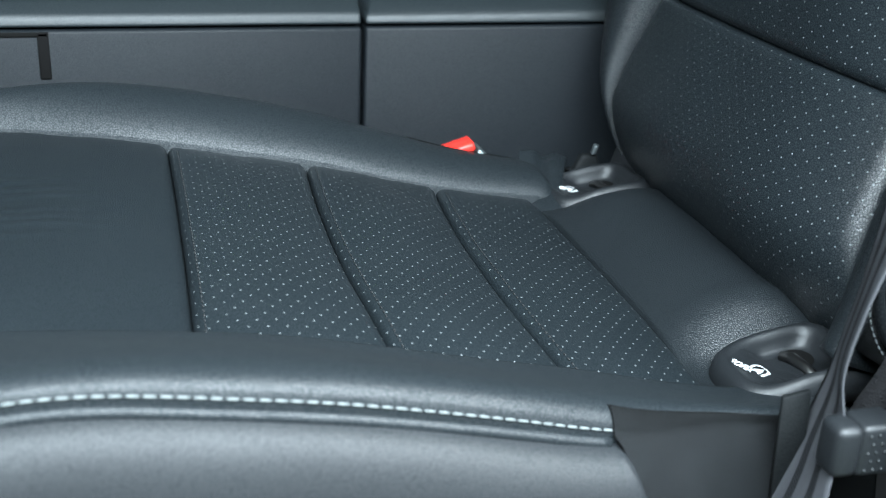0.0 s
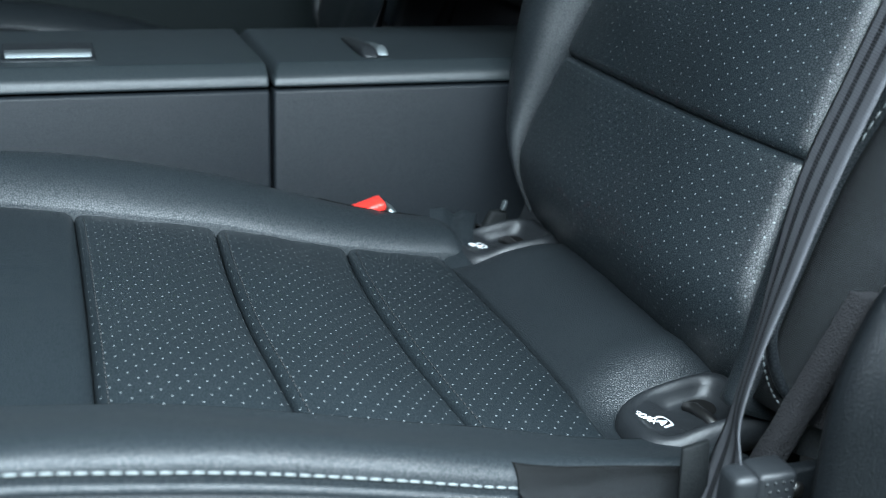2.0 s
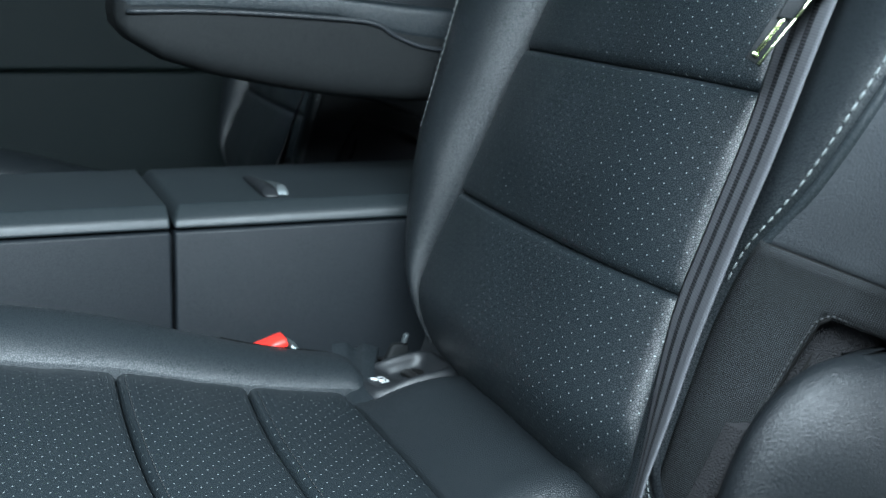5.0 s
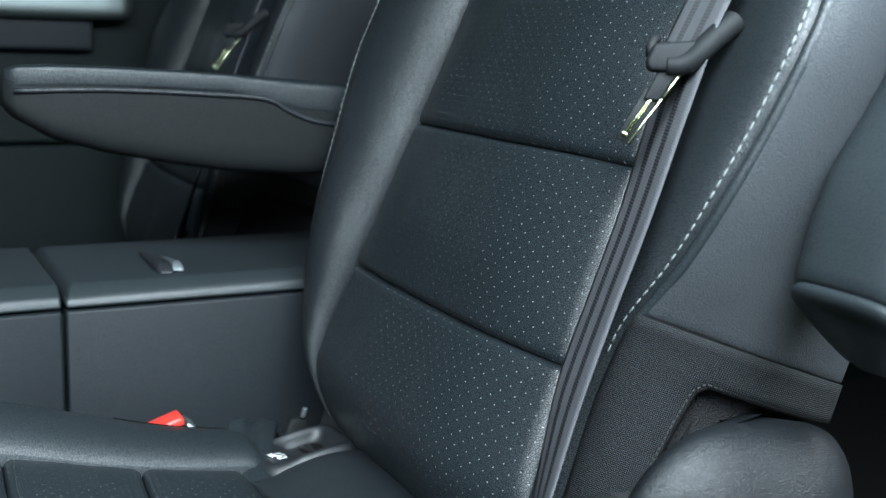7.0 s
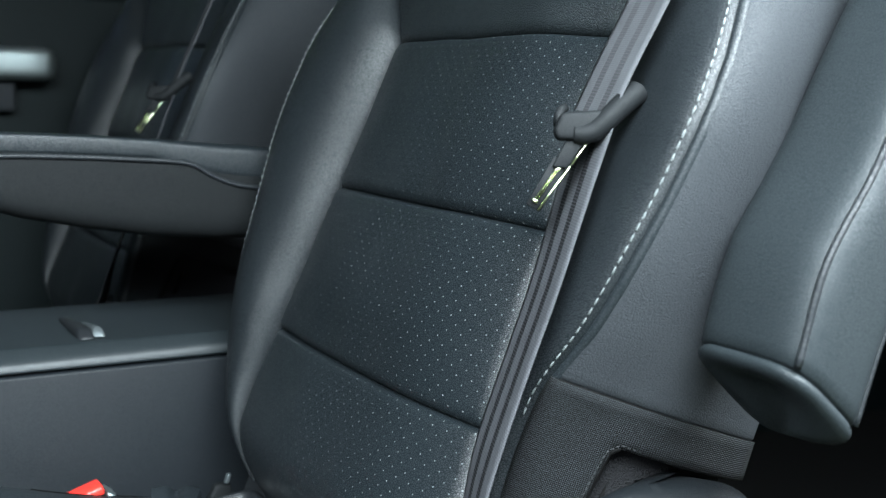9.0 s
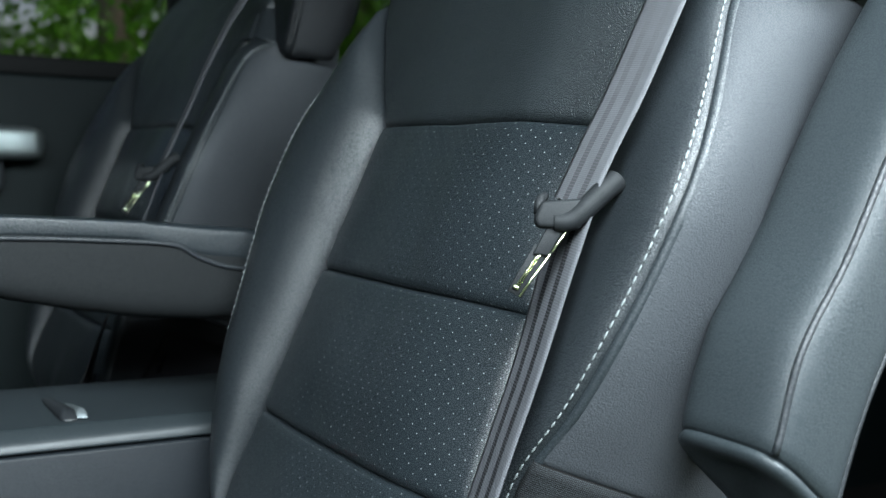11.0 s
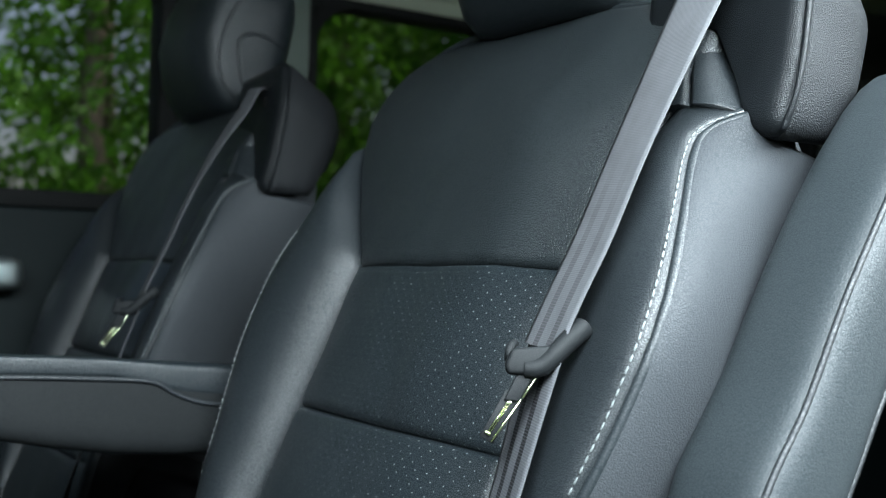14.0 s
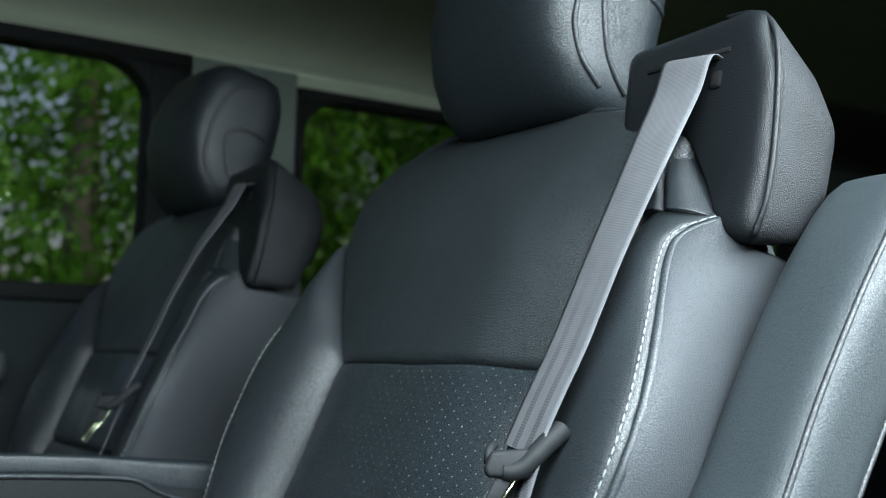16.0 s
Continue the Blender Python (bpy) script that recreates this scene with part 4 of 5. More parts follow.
def seat_belt():
    belt = thing("seat_belt", tuple(bk(-0.19, 0.3, -0.03)), "grey woven seat belt hanging down the backrest with its tongue", "seat belt", "seat belts")
    Y = Vector((0, 1, 0))
    up = [(-0.189, 0.577, 0.004, 0), (-0.190, 0.572, -0.008, 2), (-0.1945, 0.543, -0.013, 3), (-0.2035, 0.50, -0.026, 6), (-0.206, 0.464, -0.033, 9), (-0.203, 0.418, -0.037, 11), (-0.197, 0.367, -0.038, 11), (-0.191, 0.335, -0.039, 11), (-0.186, 0.302, -0.040, 11)]
    tilt = Vector((0.2, 0, 0.35))
    part("shoulder_webbing", ribbon([(bk(y, v, o), (Y * math.cos(radians(a)) + REAR * math.sin(radians(a)) + tilt * 0.35).normalized() * 0.0235) for y, v, o, a in up], n=70), WEBTOP, belt, "grey woven shoulder webbing")
    low = [(-0.186, 0.302, -0.037, 12), (-0.188, 0.263, -0.037, 15), (-0.191, 0.211, -0.037, 18), (-0.1905, 0.164, -0.037, 19), (-0.191, 0.115, -0.037, 19), (-0.196, 0.073, -0.036, 24), (-0.2025, 0.038, -0.036, 31), (-0.2095, 0.006, -0.036, 31), (-0.2185, -0.013, -0.036, 22), (-0.2245, -0.038, -0.036, 14), (-0.230, -0.065, -0.036, 10), (-0.234, -0.13, -0.036, 10)]
    rows = []
    for y, v, o, a in low:
        h = Y * math.cos(radians(a)) + REAR * math.sin(radians(a)) + tilt * 0.35
        rows.append((bk(y, v, o), h.normalized() * 0.0245))
    part("lap_webbing", ribbon(rows, n=90), WEB, belt, "grey woven lap webbing with dark bands")
    c = bk(-0.199, 0.294, -0.050)
    right, upward, outward = Vector((0.855, -0.519, 0.0)), Vector((0.075, 0.124, 0.989)), Vector((-0.507, -0.836, 0.146))

    def pt(a, b, o=0.0):
        return c + (right * a + upward * b) * 0.000104 + outward * o

    tongue = part("tongue", hull([pt(a, b, o) for a, b in ((-140, 38), (92, 60), (55, -98), (-158, -95), (-176, -50), (110, 20)) for o in (-0.003, 0.006)], 0.0032, 3), TONGUE, belt, "black plastic belt tongue with a steel blade")
    lobe = [(-70, -62, 0.002), (-20, -62, 0.003), (30, -38, 0.003), (80, 8, 0.003), (125, 54, 0.002), (165, 94, 0.001), (200, 128, -0.001), (216, 142, -0.002), (222, 147, -0.0025), (226, 151, -0.003), (229, 154, -0.003)]
    dense = [pt(*[curve(t, [(k, q[a]) for k, q in enumerate(lobe)]) for a in range(3)]) for t in np.linspace(0, 10, 60)]
    part("loop", tube(dense, 0.0072, 14, lambda t: (0.70 + 0.30 * t) * math.sqrt(max(0.002, 1 - (max(0.0, t - 0.86) / 0.14) ** 2))), TONGUE, tongue)
    part("loop_back", tube([pt(*q) for q in ((-150, -20, -0.001), (-148, 30, -0.003), (-134, 60, -0.005), (-112, 76, -0.008))], 0.0024, 10), TONGUE, tongue)
    part("neck", hull([pt(a, b, o) for a, b in ((-108, -85), (-20, -95), (-175, -225), (-100, -232)) for o in (0.0, 0.003)], 0.0008, 2), TONGUE, tongue)

    def bar(name, p0, p1, half, o0, o1, material=STEEL, label="bright steel blade"):
        d = Vector((p1[0] - p0[0], p1[1] - p0[1])).normalized()
        n = Vector((-d.y, d.x)) * half
        part(name, hull([pt(q[0] + k * n.x, q[1] + k * n.y, o) for q in (p0, p1) for k in (-1, 1) for o in (o0, o1)], 0.0004, 1), material, tongue, label)

    bar("blade_arm", (-12, -108), (-82, -214), 6.5, 0.001, 0.0032)
    bar("blade_arm", (-88, -222), (-238, -438), 6, 0.001, 0.0032)
    bar("blade_arm", (-158, -240), (-262, -398), 4, 0.001, 0.0030)
    bar("blade_arm", (-140, -234), (-244, -392), 3, 0.001, 0.0026)
    bar("blade_bridge", (-268, -384), (-240, -402), 9, 0.0008, 0.0028)
    bar("blade_bridge", (-166, -246), (-136, -232), 7, 0.0008, 0.0028)
    bar("blade_backing", (-130, -190), (-262, -428), 40, 0.0, 0.0010, TONGUE, "black blade backing")
    # near-black material paints in the shade over this thin tab
    part("end_tab", hull([(-0.030, -0.210, 0.447), (-0.016, -0.211, 0.450), (-0.027, -0.211, 0.385), (-0.012, -0.212, 0.40), (-0.029, -0.2065, 0.447), (-0.015, -0.2075, 0.450), (-0.026, -0.2075, 0.385), (-0.011, -0.2085, 0.40)], 0.0006, 1), MATTE, belt, "thin tab at the belt end, near black to stand for its shade")
    return belt


near_belt = seat_belt()
copy_thing(near_belt, Matrix.Translation(near_belt.location + Vector((0, SEAT_STEP, 0))))


ARM_O = [(0.16, 0.044), (0.20, 0.043), (0.25, 0.041), (0.30, 0.050), (0.34, 0.056), (0.38, 0.063), (0.43, 0.072), (0.47, 0.084), (0.525, 0.102)]


def armrest_up():
    """The outboard armrest, folded up beside the backrest."""
    arm = thing("armrest", tuple(bk(-0.29, 0.35, 0.06)), "black leather armrest folded up beside the backrest", "armrest", "seat armrests")

    def ring(v, sc, lift=0.0, n=56):
        wav = 1 + 0.03 * math.sin(v * 55)
        return [bk(-0.2845 + y * sc, v + lift - 0.30 * q * max(0.0, (0.30 - v) / 0.1), curve(v, ARM_O) + q * sc * wav + 0.02 * y) for y, q in oval(0.0372, 0.0316, 3.8, n)]

    body = part("pad", loft([ring(v, sc) for v, sc in ((0.1985, 0.93), (0.2005, 0.985), (0.207, 1.0), (0.23, 1.0), (0.26, 1.0), (0.29, 1.0), (0.32, 0.985), (0.35, 0.975), (0.38, 0.985), (0.42, 1.0), (0.46, 1.0), (0.49, 0.985), (0.508, 0.94), (0.517, 0.86), (0.522, 0.70), (0.524, 0.4))]), ARMSKIN, arm)
    part("end_cap", loft([ring(v, sc) for v, sc in ((0.188, 0.35), (0.1885, 0.70), (0.190, 0.88), (0.192, 0.96), (0.194, 0.985), (0.196, 0.985), (0.198, 0.95))]), ARMSKIN, arm, "leather end cap under a seam")
    for y0, q0 in ((-0.0312, -0.0264), (-0.0312, 0.0264)):
        pts = []
        for v in np.linspace(0.20, 0.512, 60):
            wav = 1 + 0.03 * math.sin(v * 55)
            pts.append(bk(-0.2845 + y0, v - 0.30 * q0 * max(0.0, (0.30 - v) / 0.1), curve(v, ARM_O) + q0 * wav + 0.02 * y0))
        part("piping", tube(pts, 0.0018, 8), PIPE, body)
    return arm


armrest_up()


def rest_down():
    """The inboard armrest, folded down over the console."""
    arm = thing("armrest", (0.0, 0.30, 0.65), "dark leather armrest folded down level over the console", "armrest", "seat armrests")
    secs = []
    for x, zt, zb, sc in ((-0.176, 0.700, 0.690, 0.6), (-0.174, 0.706, 0.680, 0.85), (-0.165, 0.709, 0.670, 0.97), (-0.14, 0.710, 0.655, 1), (-0.10, 0.709, 0.643, 1), (-0.05, 0.707, 0.633, 1), (0.0, 0.704, 0.625, 1), (0.06, 0.700, 0.620, 1), (0.12, 0.696, 0.620, 1), (0.18, 0.692, 0.625, 0.98), (0.2, 0.685, 0.635, 0.85)):
        half = (zt - zb) / 2
        secs.append([(x, 0.298 + y * sc, (zt + zb) / 2 + q - 0.10 * (y) * (q > 0)) for y, q in oval(0.036, half, 4.5, 40)])
    body = part("pad", loft(secs), MATTE, arm)
    tops = []
    for x, zt, sc in ((-0.1755, 0.7005, 0.6), (-0.173, 0.7066, 0.86), (-0.164, 0.7098, 0.985), (-0.14, 0.7108, 1.015), (-0.10, 0.7098, 1.015), (-0.05, 0.7078, 1.015), (0.0, 0.7048, 1.015), (0.06, 0.7008, 1.015), (0.12, 0.6968, 1.015), (0.18, 0.6928, 0.99)):
        low = curve(x, [(-0.17, 0.693), (-0.10, 0.694), (-0.02, 0.691), (0.03, 0.687), (0.05, 0.677), (0.075, 0.668), (0.18, 0.664)])
        tops.append([(x, 0.298 + y * sc, (zt + low) / 2 + q - 0.10 * y * (q > 0)) for y, q in oval(0.036, max(0.003, (zt - low) / 2), 5.0, 40)])
    part("top_pad", loft(tops), LEATHER, arm, "black leather top of the armrest")
    line = [(x, 0.2615, z) for x, z in ((-0.168, 0.693), (-0.10, 0.694), (-0.02, 0.691), (0.03, 0.687), (0.05, 0.677), (0.075, 0.668), (0.11, 0.664))]
    part("seam", tube([Vector([curve(t, [(k, q[a]) for k, q in enumerate(line)]) for a in range(3)]) for t in np.linspace(0, 6, 40)], 0.0022, 6), PIPE, body)
    return arm


rest_down()


# ---- console between the seats ----
def console():
    con = thing("centre_console", (0, 0.34, 0), "dark grey plastic centre console with two lidded boxes", "console")
    body = part("body", box(-0.80, 0.20, 0.262, 0.425, 0.0, 0.518, 0.006), TRIM, con)
    for x0, x1 in ((-0.80, -0.1405), (-0.1375, 0.20)):
        part("side_cover", box(x0, x1, 0.247, 0.27, 0.02, 0.5225, 0.0025), TRIM, con, "smooth dark grey side cover")
        part("lid", hull([(x + (0.007 if x == -0.1375 and z > 0.535 else 0), y, z) for x in (x0, x1) for y, z in ((0.2475, 0.5245), (0.2505, 0.533), (0.264, 0.5415), (0.42, 0.5415), (0.43, 0.53), (0.43, 0.5245))], 0.0055, 4), LIDSKIN, con, "satin dark grey lid")
    part("lever", hull([(-0.060, 0.272, 0.5415), (-0.044, 0.270, 0.5415), (-0.058, 0.365, 0.5415), (-0.046, 0.368, 0.5415), (-0.057, 0.285, 0.549), (-0.047, 0.285, 0.551), (-0.052, 0.35, 0.547)], 0.003), SATIN, con, "small black latch lever with a bright tip")
    part("lever_tip", hull([(-0.047, 0.276, 0.5425), (-0.036, 0.272, 0.5425), (-0.044, 0.335, 0.5425), (-0.040, 0.335, 0.5425), (-0.045, 0.282, 0.5515), (-0.038, 0.280, 0.550), (-0.042, 0.325, 0.546)], 0.0025), DULL, con, "silver latch tip")
    part("handle_recess", hull([(x, y, 0.5418 + z) for x in (-0.337, -0.267) for y in (0.284, 0.358) for z in (-0.01, 0.0008)], 0.002), PIPE, con, "dark handle recess")
    part("handle", hull([(x, y, z) for x in (-0.334, -0.270) for y, z in ((0.288, 0.543), (0.306, 0.543), (0.291, 0.5475), (0.303, 0.5475))], 0.0015), DULL, con, "grey pull handle")
    part("door_slot", box(-0.379, -0.371, 0.2455, 0.25, 0.487, 0.5215, 0.001), HOLE, con)
    part("door_gap", box(-0.62, -0.371, 0.2455, 0.25, 0.5185, 0.5215, 0.0005), HOLE, con)
    return con


console()


def belt_buckle():
    b = thing("belt_buckle", (-0.06, 0.205, 0.42), "red button seat belt buckle beside the cushion", "buckle")
    part("stalk", hull([(-0.085, 0.196, 0.36), (-0.085, 0.214, 0.36), (-0.05, 0.196, 0.36), (-0.05, 0.214, 0.36), (-0.088, 0.194, 0.425), (-0.088, 0.218, 0.425), (-0.05, 0.194, 0.432), (-0.05, 0.218, 0.432)], 0.004), SATIN, b)
    part("button", hull([(-0.092, 0.195, 0.427), (-0.092, 0.216, 0.427), (-0.058, 0.195, 0.436), (-0.058, 0.216, 0.436), (-0.088, 0.196, 0.434), (-0.088, 0.215, 0.434), (-0.060, 0.196, 0.4435), (-0.060, 0.215, 0.4435)], 0.003), RED, b, "bright red release button")
    part("lip", hull([(-0.060, 0.194, 0.428), (-0.060, 0.217, 0.428), (-0.048, 0.194, 0.432), (-0.048, 0.217, 0.432), (-0.056, 0.195, 0.438), (-0.056, 0.216, 0.438)], 0.002), ALU, b, "pale metal lip")
    return b


belt_buckle()


def lower_fitting():
    f = thing("belt_anchor_block", (-0.01, -0.25, 0.0), "ribbed black plastic belt anchor block beside the cushion", "belt anchor")
    part("cap", hull([(x, y, z) for x in (-0.0270, -0.0130) for y in (-0.2510, -0.2340) for z in (0.4280, 0.4540)], 0.0045, 4), SATIN, f)
    block = part("block", hull([(x, y, z) for x in (-0.0150, 0.0055) for y in (-0.2515, -0.2335) for z in (0.4285, 0.4545)], 0.0030, 3), SATIN, f)
    for i in range(4):
        for j in range(5):
            stud = bmesh.new()
            bmesh.ops.create_icosphere(stud, subdivisions=2, radius=0.0008, matrix=Matrix.Translation((-0.0115 + 0.0044 * i + 0.0022 * (j % 2), -0.2516, 0.4325 + 0.0044 * j)))
            part("stud", stud, SATIN, block)
    part("bracket", hull([(x, y, z) for x in (0.004, 0.075) for y in (-0.243, -0.235) for z in (0.430, 0.449)], 0.002), PLASTIC, f, "dark metal bracket")
    bolt = bmesh.new()
    bmesh.ops.create_uvsphere(bolt, u_segments=16, v_segments=8, radius=0.0042, matrix=Matrix.Translation((0.012, -0.2430, 0.4385)) @ Matrix.Diagonal((1, 0.6, 1, 1)))
    part("bolt", bolt, DARKSTEEL, f, "dull steel bolt head")
    part("strut", hull([(x, y, z) for x in (0.030, 0.050) for y in (-0.245, -0.237) for z in (0.0, 0.43)], 0.003), PLASTIC, f)
    return f


lower_fitting()


def belt_bracket():
    b = thing("belt_bracket", (0.02, 0.19, 0.40), "small black bracket at the backrest foot by the console", "bracket")
    part("arm", hull([(0.012, 0.184, 0.40), (0.012, 0.196, 0.40), (0.046, 0.184, 0.40), (0.046, 0.196, 0.40), (0.028, 0.187, 0.432), (0.028, 0.195, 0.432), (0.042, 0.187, 0.431), (0.042, 0.195, 0.431)], 0.003), MATTE, b)
    part("clip", hull([(0.0360 + a + 0.3 * d, 0.186 + c, 0.437 + d) for a in (0, 0.0035) for c in (-0.002, 0.003) for d in (-0.0045, 0.0035)], 0.001), DULL, b, "pale metal clip")
    return b


belt_bracket()


# ---- the van round the seats ----
def shell(name, bm, material, label, category):
    return tagged(part(name, bm, material, smooth=False), label, category, kind="structure")


FAR = 1.08
shell("floor", box(-2.2, 2.6, -0.42, FAR, -0.04, 0.0), CARPET, "dark ribbed van floor covering", "floor")
shell("ceiling", box(-2.2, 2.6, -0.40, FAR + 0.05, 1.385, 1.43, 0.01), LINER, "pale woven headliner", "headliner")
shell("wall_rear", box(2.6, 2.66, -0.45, FAR + 0.05, -0.04, 1.43), CARPET, "dark rear wall of the van", "wall")
shell("wall_near", box(0.62, 2.6, -0.47, -0.42, -0.04, 1.43), PAINT, "van side behind the door opening", "wall")
# unseen header, added and lowered to keep lamp light off the far side
shell("unseen_header_shade", box(-1.1, 0.62, -0.47, -0.42, 1.26, 1.43, 0.01), PAINT, "unseen door header added to shade the far interior", "wall")
shell("wall_near_front", box(-2.2, -1.1, -0.47, -0.42, -0.04, 1.43), PAINT, "van side ahead of the door opening", "wall")
# two unseen walls added to cut the daylight entering from the front
shell("unseen_front_block", box(-2.26, -2.2, -0.45, FAR + 0.05, -0.04, 0.95), TRIM, "unseen lower front wall added to hold back daylight", "wall")
shell("unseen_front_block_top", box(-2.26, -2.2, -0.45, FAR + 0.05, 1.25, 1.43), TRIM, "unseen upper front wall added to hold back daylight", "wall")
W0, W1, WZ0, WZ1 = -0.85, 0.37, 0.868, 1.305
R0, R1 = 0.565, 1.9
for nm, a, b, z0, z1, mt in (("wall_far", -2.2, 2.6, -0.04, 0.56, DOORTRIM), ("wall_far_belt", -2.2, 2.6, 0.565, WZ0, DOORTRIM), ("wall_far_top", -2.2, 2.6, WZ1, 1.33, LINER), ("wall_far_rear_top", R0, R1, 1.265, WZ1, LINER), ("wall_far_front", -2.2, W0, WZ0, WZ1, DOORTRIM), ("pillar", W1, R0, WZ0, WZ1, PILLAR), ("pillar_rear", R1, 2.6, WZ0, WZ1, PILLAR)):
    shell(nm, box(a, b, FAR, FAR + 0.06, z0, z1, 0.004), mt, {DOORTRIM: "dark interior side trim of the van", PILLAR: "pale grey window pillar trim", LINER: "pale woven headliner edge"}[mt], "wall")


cove = loft([[(x, y, z) for y, z in [(FAR + 0.03, 1.285)] + [(FAR - 0.006 - 0.30 * (1 - math.cos(a)), 1.288 + 0.105 * math.sin(a)) for a in np.linspace(0, math.pi / 2, 12)] + [(FAR - 0.30, 1.41), (FAR + 0.03, 1.41)]] for x in (-2.2, 2.6)])
tagged(part("ceiling_edge", cove, LINER), "pale woven headliner curving down to the windows", "headliner", kind="structure")


def far_window(name, x0, x1, z0, z1, rim, glass):
    w = tagged(new(name), "side window with a black frame and green trees outside", "window", kind="structure")
    w.location = ((x0 + x1) / 2, FAR + 0.03, z0)
    for nm, b in (("frame_sill", (x0, x1, z0, z0 + rim * 0.4)), ("frame_head", (x0, x1, z1 - rim * 0.6, z1)), ("frame_post", (x0, x0 + rim * 0.5, z0 + rim * 0.4, z1 - rim * 0.6)), ("frame_post", (x1 - rim, x1, z0 + rim * 0.4, z1 - rim * 0.6))):
        part(nm, box(b[0], b[1], FAR - 0.004, FAR + 0.05, b[2], b[3], 0.004), RUBBER, w, "black rubber window frame")
    for side in (-1, 1):
        cx, cz = (x0 + rim * 0.5 - 0.002, z1 - rim * 0.6 + 0.002) if side < 0 else (x1 - rim + 0.002, z1 - rim * 0.6 + 0.002)
        fillet = bmesh.new()
        arc = [(cx, cz)] + [(cx - side * 0.085 * (1 - math.sin(a)), cz - 0.07 * (1 - math.cos(a))) for a in np.linspace(0, math.pi / 2, 9)]
        rows = [[fillet.verts.new((x, y, z)) for x, z in arc] for y in (FAR - 0.002, FAR + 0.046)]
        for row in rows:
            for k in range(1, len(arc) - 1):
                fillet.faces.new((row[0], row[k], row[k + 1]))
        for k in range(len(arc)):
            j = (k + 1) % len(arc)
            fillet.faces.new((rows[0][k], rows[0][j], rows[1][j], rows[1][k]))
        part("frame_corner", fillet, RUBBER, w, "rounded black frame corner", smooth=False)
    g = part("pane", box(x0 + rim * 0.4, x1 - rim * 0.9, FAR + 0.034, FAR + 0.038, z0 + 0.01, z1 - 0.02), glass, w, "side glass", smooth=False)
    g.visible_shadow = False


far_window("window_1", W0, W1, WZ0, WZ1, 0.07, GLASS)
far_window("window_2", R0, R1, WZ0, 1.265, 0.03, PRIVACY)
handle = thing("door_pull", (-0.2, FAR - 0.04, 0.77), "pale silver door pull on the far door", "door handle")
part("grip", loft([[(x, FAR - 0.045 + y * sc, 0.768 + z * sc) for y, z in oval(0.022, 0.024, 3.5, 24)] for x, sc in ((-0.50, 0.4), (-0.49, 0.9), (-0.47, 1), (0.05, 1), (0.075, 0.97), (0.088, 0.8), (0.092, 0.4))]), ALU, handle, "pale silver grip")
part("mount", box(-0.45, 0.04, FAR - 0.035, FAR + 0.002, 0.70, 0.765, 0.006), SIDE, handle)


# ---- outside ----
VERGE = mat("verge_grass", (0.035, 0.055, 0.02), 0.9)
link(VERGE, mottle(VERGE, (0.035, 0.055, 0.02), 0.5, 3.0, coords(VERGE)), bsdf(VERGE).inputs["Base Color"])
shell("ground", box(-300, 300, -300, 300, -0.62, -0.6), VERGE, "green verge round the van", "ground")


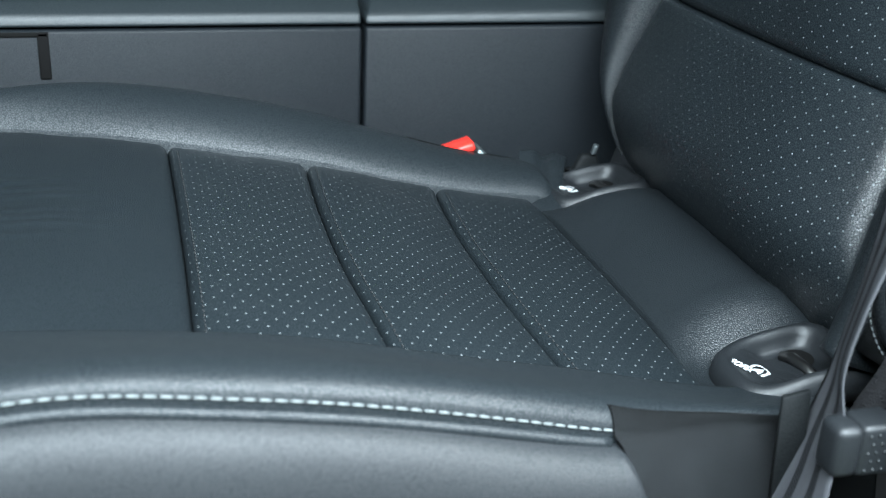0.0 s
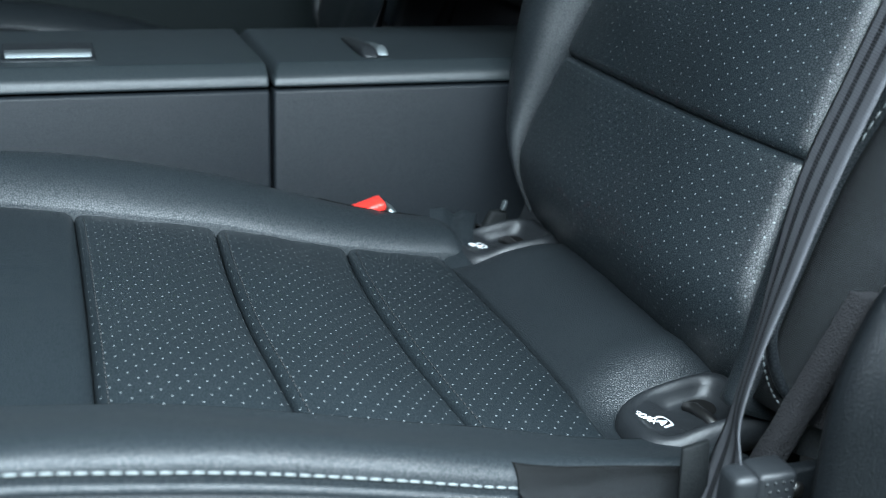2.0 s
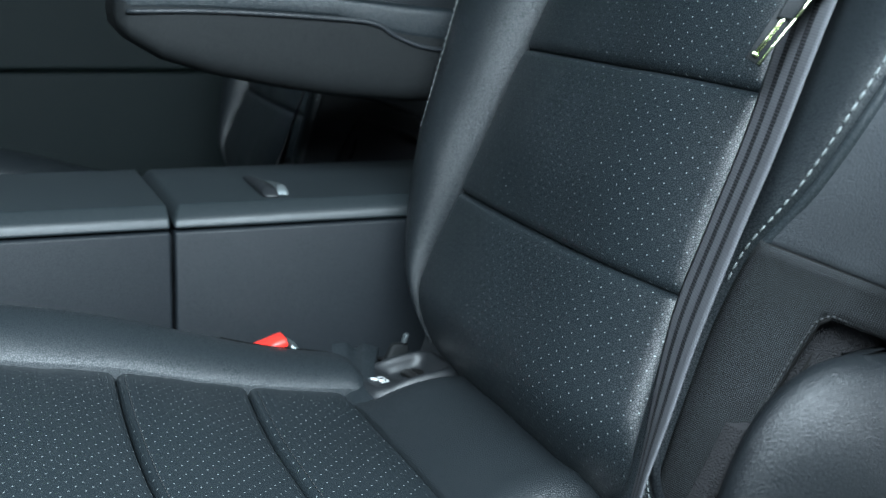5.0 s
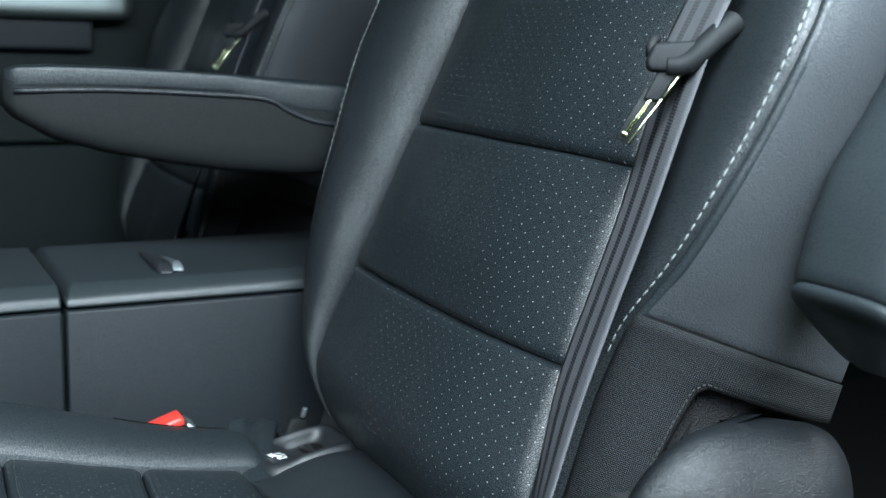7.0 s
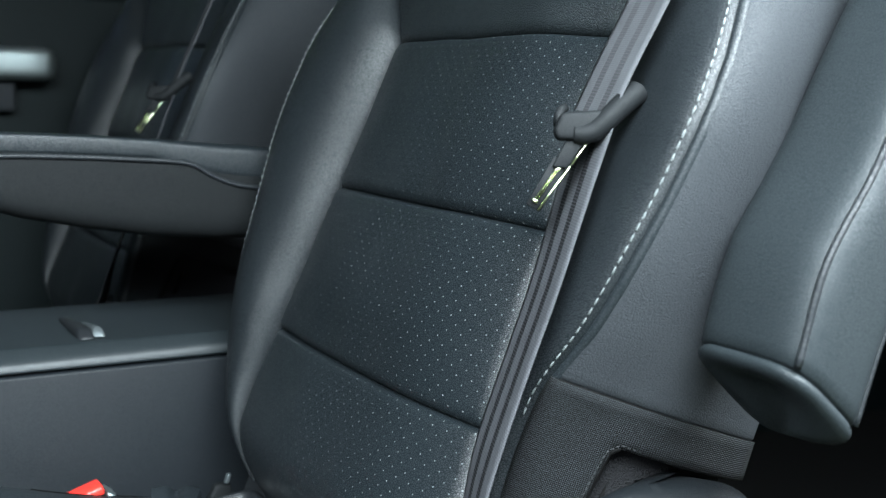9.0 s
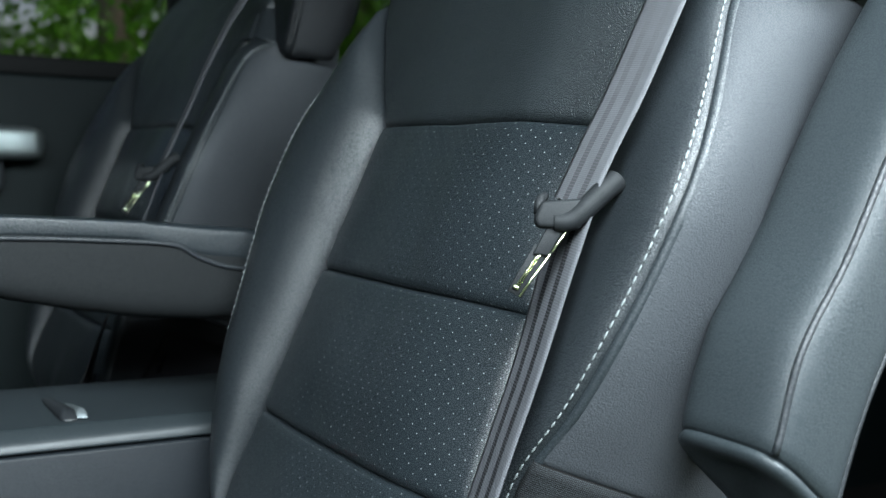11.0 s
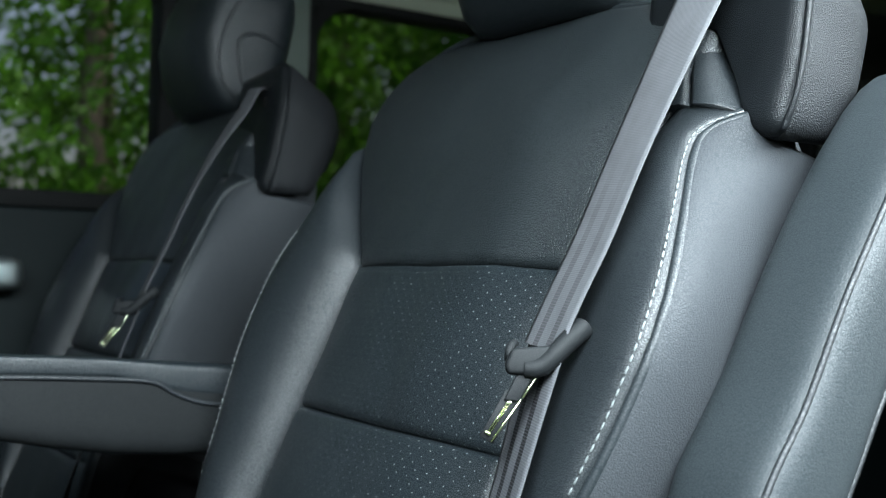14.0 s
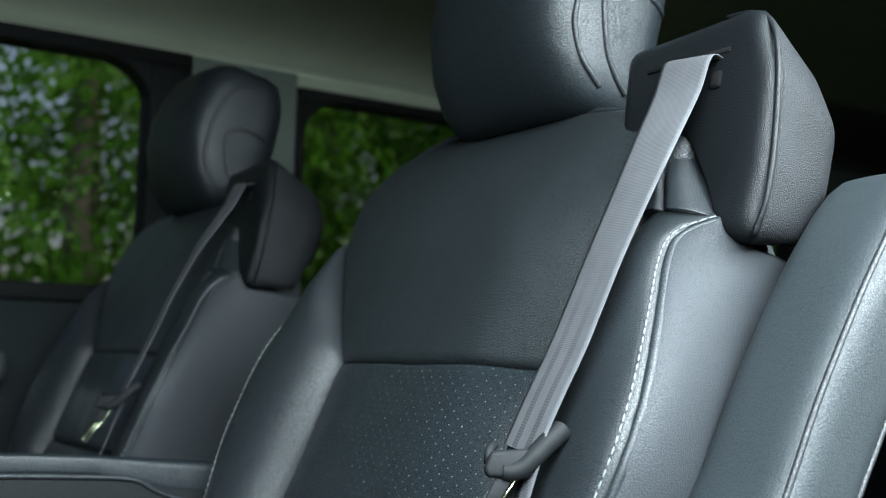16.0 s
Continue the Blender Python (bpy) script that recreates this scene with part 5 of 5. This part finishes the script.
def tree(x, y, h, seed, dense=1.0):
    rnd = random.Random(seed)
    t = thing("tree", (x, y, -0.6), "leafy green roadside tree with gaps of sky", "tree", "roadside trees")
    part("trunk", tube([(x, y, -0.6), (x + 0.05, y, 0.4), (x - 0.04, y + 0.03, h * 0.5), (x, y, h * 0.85)], 0.12, 8, lambda s: 1 - 0.75 * s), BARK, t)
    bm = bmesh.new()
    for _ in range(int(dense * (230 if h < 4 else 330))):
        a, r = rnd.uniform(0, 6.283), max(1.5, 0.42 * h) * math.sqrt(rnd.random())
        z = -0.5 + (h + 0.4) * rnd.random()
        r *= 1.15 - 0.5 * max(0, z / h)
        cx, cy = x + r * math.cos(a), y + 0.8 * r * math.sin(a)
        s = rnd.uniform(0.12, 0.32)
        for _ in range(100):
            d = Vector((rnd.gauss(0, 1), rnd.gauss(0, 1), rnd.gauss(0, 0.8))) * s * 0.6
            n = Vector((rnd.gauss(0, 1), rnd.gauss(0, 1), rnd.gauss(0, 1))).normalized()
            b = n.orthogonal().normalized()
            c = n.cross(b)
            q, w = rnd.uniform(0.022, 0.044), rnd.uniform(0.012, 0.022)
            o = Vector((cx, cy, z)) + d
            vs = [bm.verts.new(o + b * q), bm.verts.new(o + c * w + n * 0.01), bm.verts.new(o - b * q), bm.verts.new(o - c * w + n * 0.01)]
            bm.faces.new(vs)
    me = bpy.data.meshes.new("crown")
    bm.to_mesh(me)
    bm.free()
    me.materials.append(LEAF)
    c = new("crown", me)
    c.parent = t
    c.matrix_parent_inverse = Matrix.Translation(-t.location)
    return t


LEAF = mat("leaf", (0.06, 0.14, 0.02), 0.6, spec=0.2)
lv = node(LEAF, "ShaderNodeTexNoise", Scale=1.6, Detail=3.0)
link(LEAF, coords(LEAF), lv.inputs["Vector"])
lm = LEAF.node_tree.nodes.new("ShaderNodeMix")
lm.data_type = "RGBA"
lm.inputs["A"].default_value, lm.inputs["B"].default_value = (0.012, 0.058, 0.006, 1), (0.090, 0.23, 0.018, 1)
link(LEAF, lv.outputs["Fac"], lm.inputs["Factor"])
link(LEAF, lm.outputs["Result"], bsdf(LEAF).inputs["Base Color"])
through_leaf = node(LEAF, "ShaderNodeBsdfTranslucent")
link(LEAF, lm.outputs["Result"], through_leaf.inputs["Color"])
leaf_mix = node(LEAF, "ShaderNodeMixShader")
leaf_mix.inputs[0].default_value = 0.5
link(LEAF, bsdf(LEAF).outputs[0], leaf_mix.inputs[1])
link(LEAF, through_leaf.outputs[0], leaf_mix.inputs[2])
leaf_out = [n for n in LEAF.node_tree.nodes if n.type == "OUTPUT_MATERIAL"][0]
link(LEAF, leaf_mix.outputs[0], leaf_out.inputs["Surface"])
BARK = grained("bark", (0.10, 0.08, 0.06), 0.9, 60.0, 0.8)
for k, (tx, ty, th) in enumerate([(-0.5, 5.5, 3.2), (1.2, 4.6, 2.9), (2.8, 5.2, 3.6), (4.4, 4.4, 3.4), (6.2, 4.9, 3.8), (8.0, 4.6, 3.6), (2.0, 7.2, 4.6), (5.2, 7.2, 4.8), (8.5, 7.0, 4.8), (-1.5, 7.5, 4.5), (11, 6, 4.5), (0.5, 8.6, 6.0), (3.5, 9.0, 6.2), (6.8, 9.0, 6.4), (10, 9, 6.4), (13.5, 8.0, 6.4), (-3.0, 9.0, 6.0)]):
    tree(tx, ty, th, k, 0.36 if tx in (0.5, 2.0, -0.5, 3.5) else 1.0)
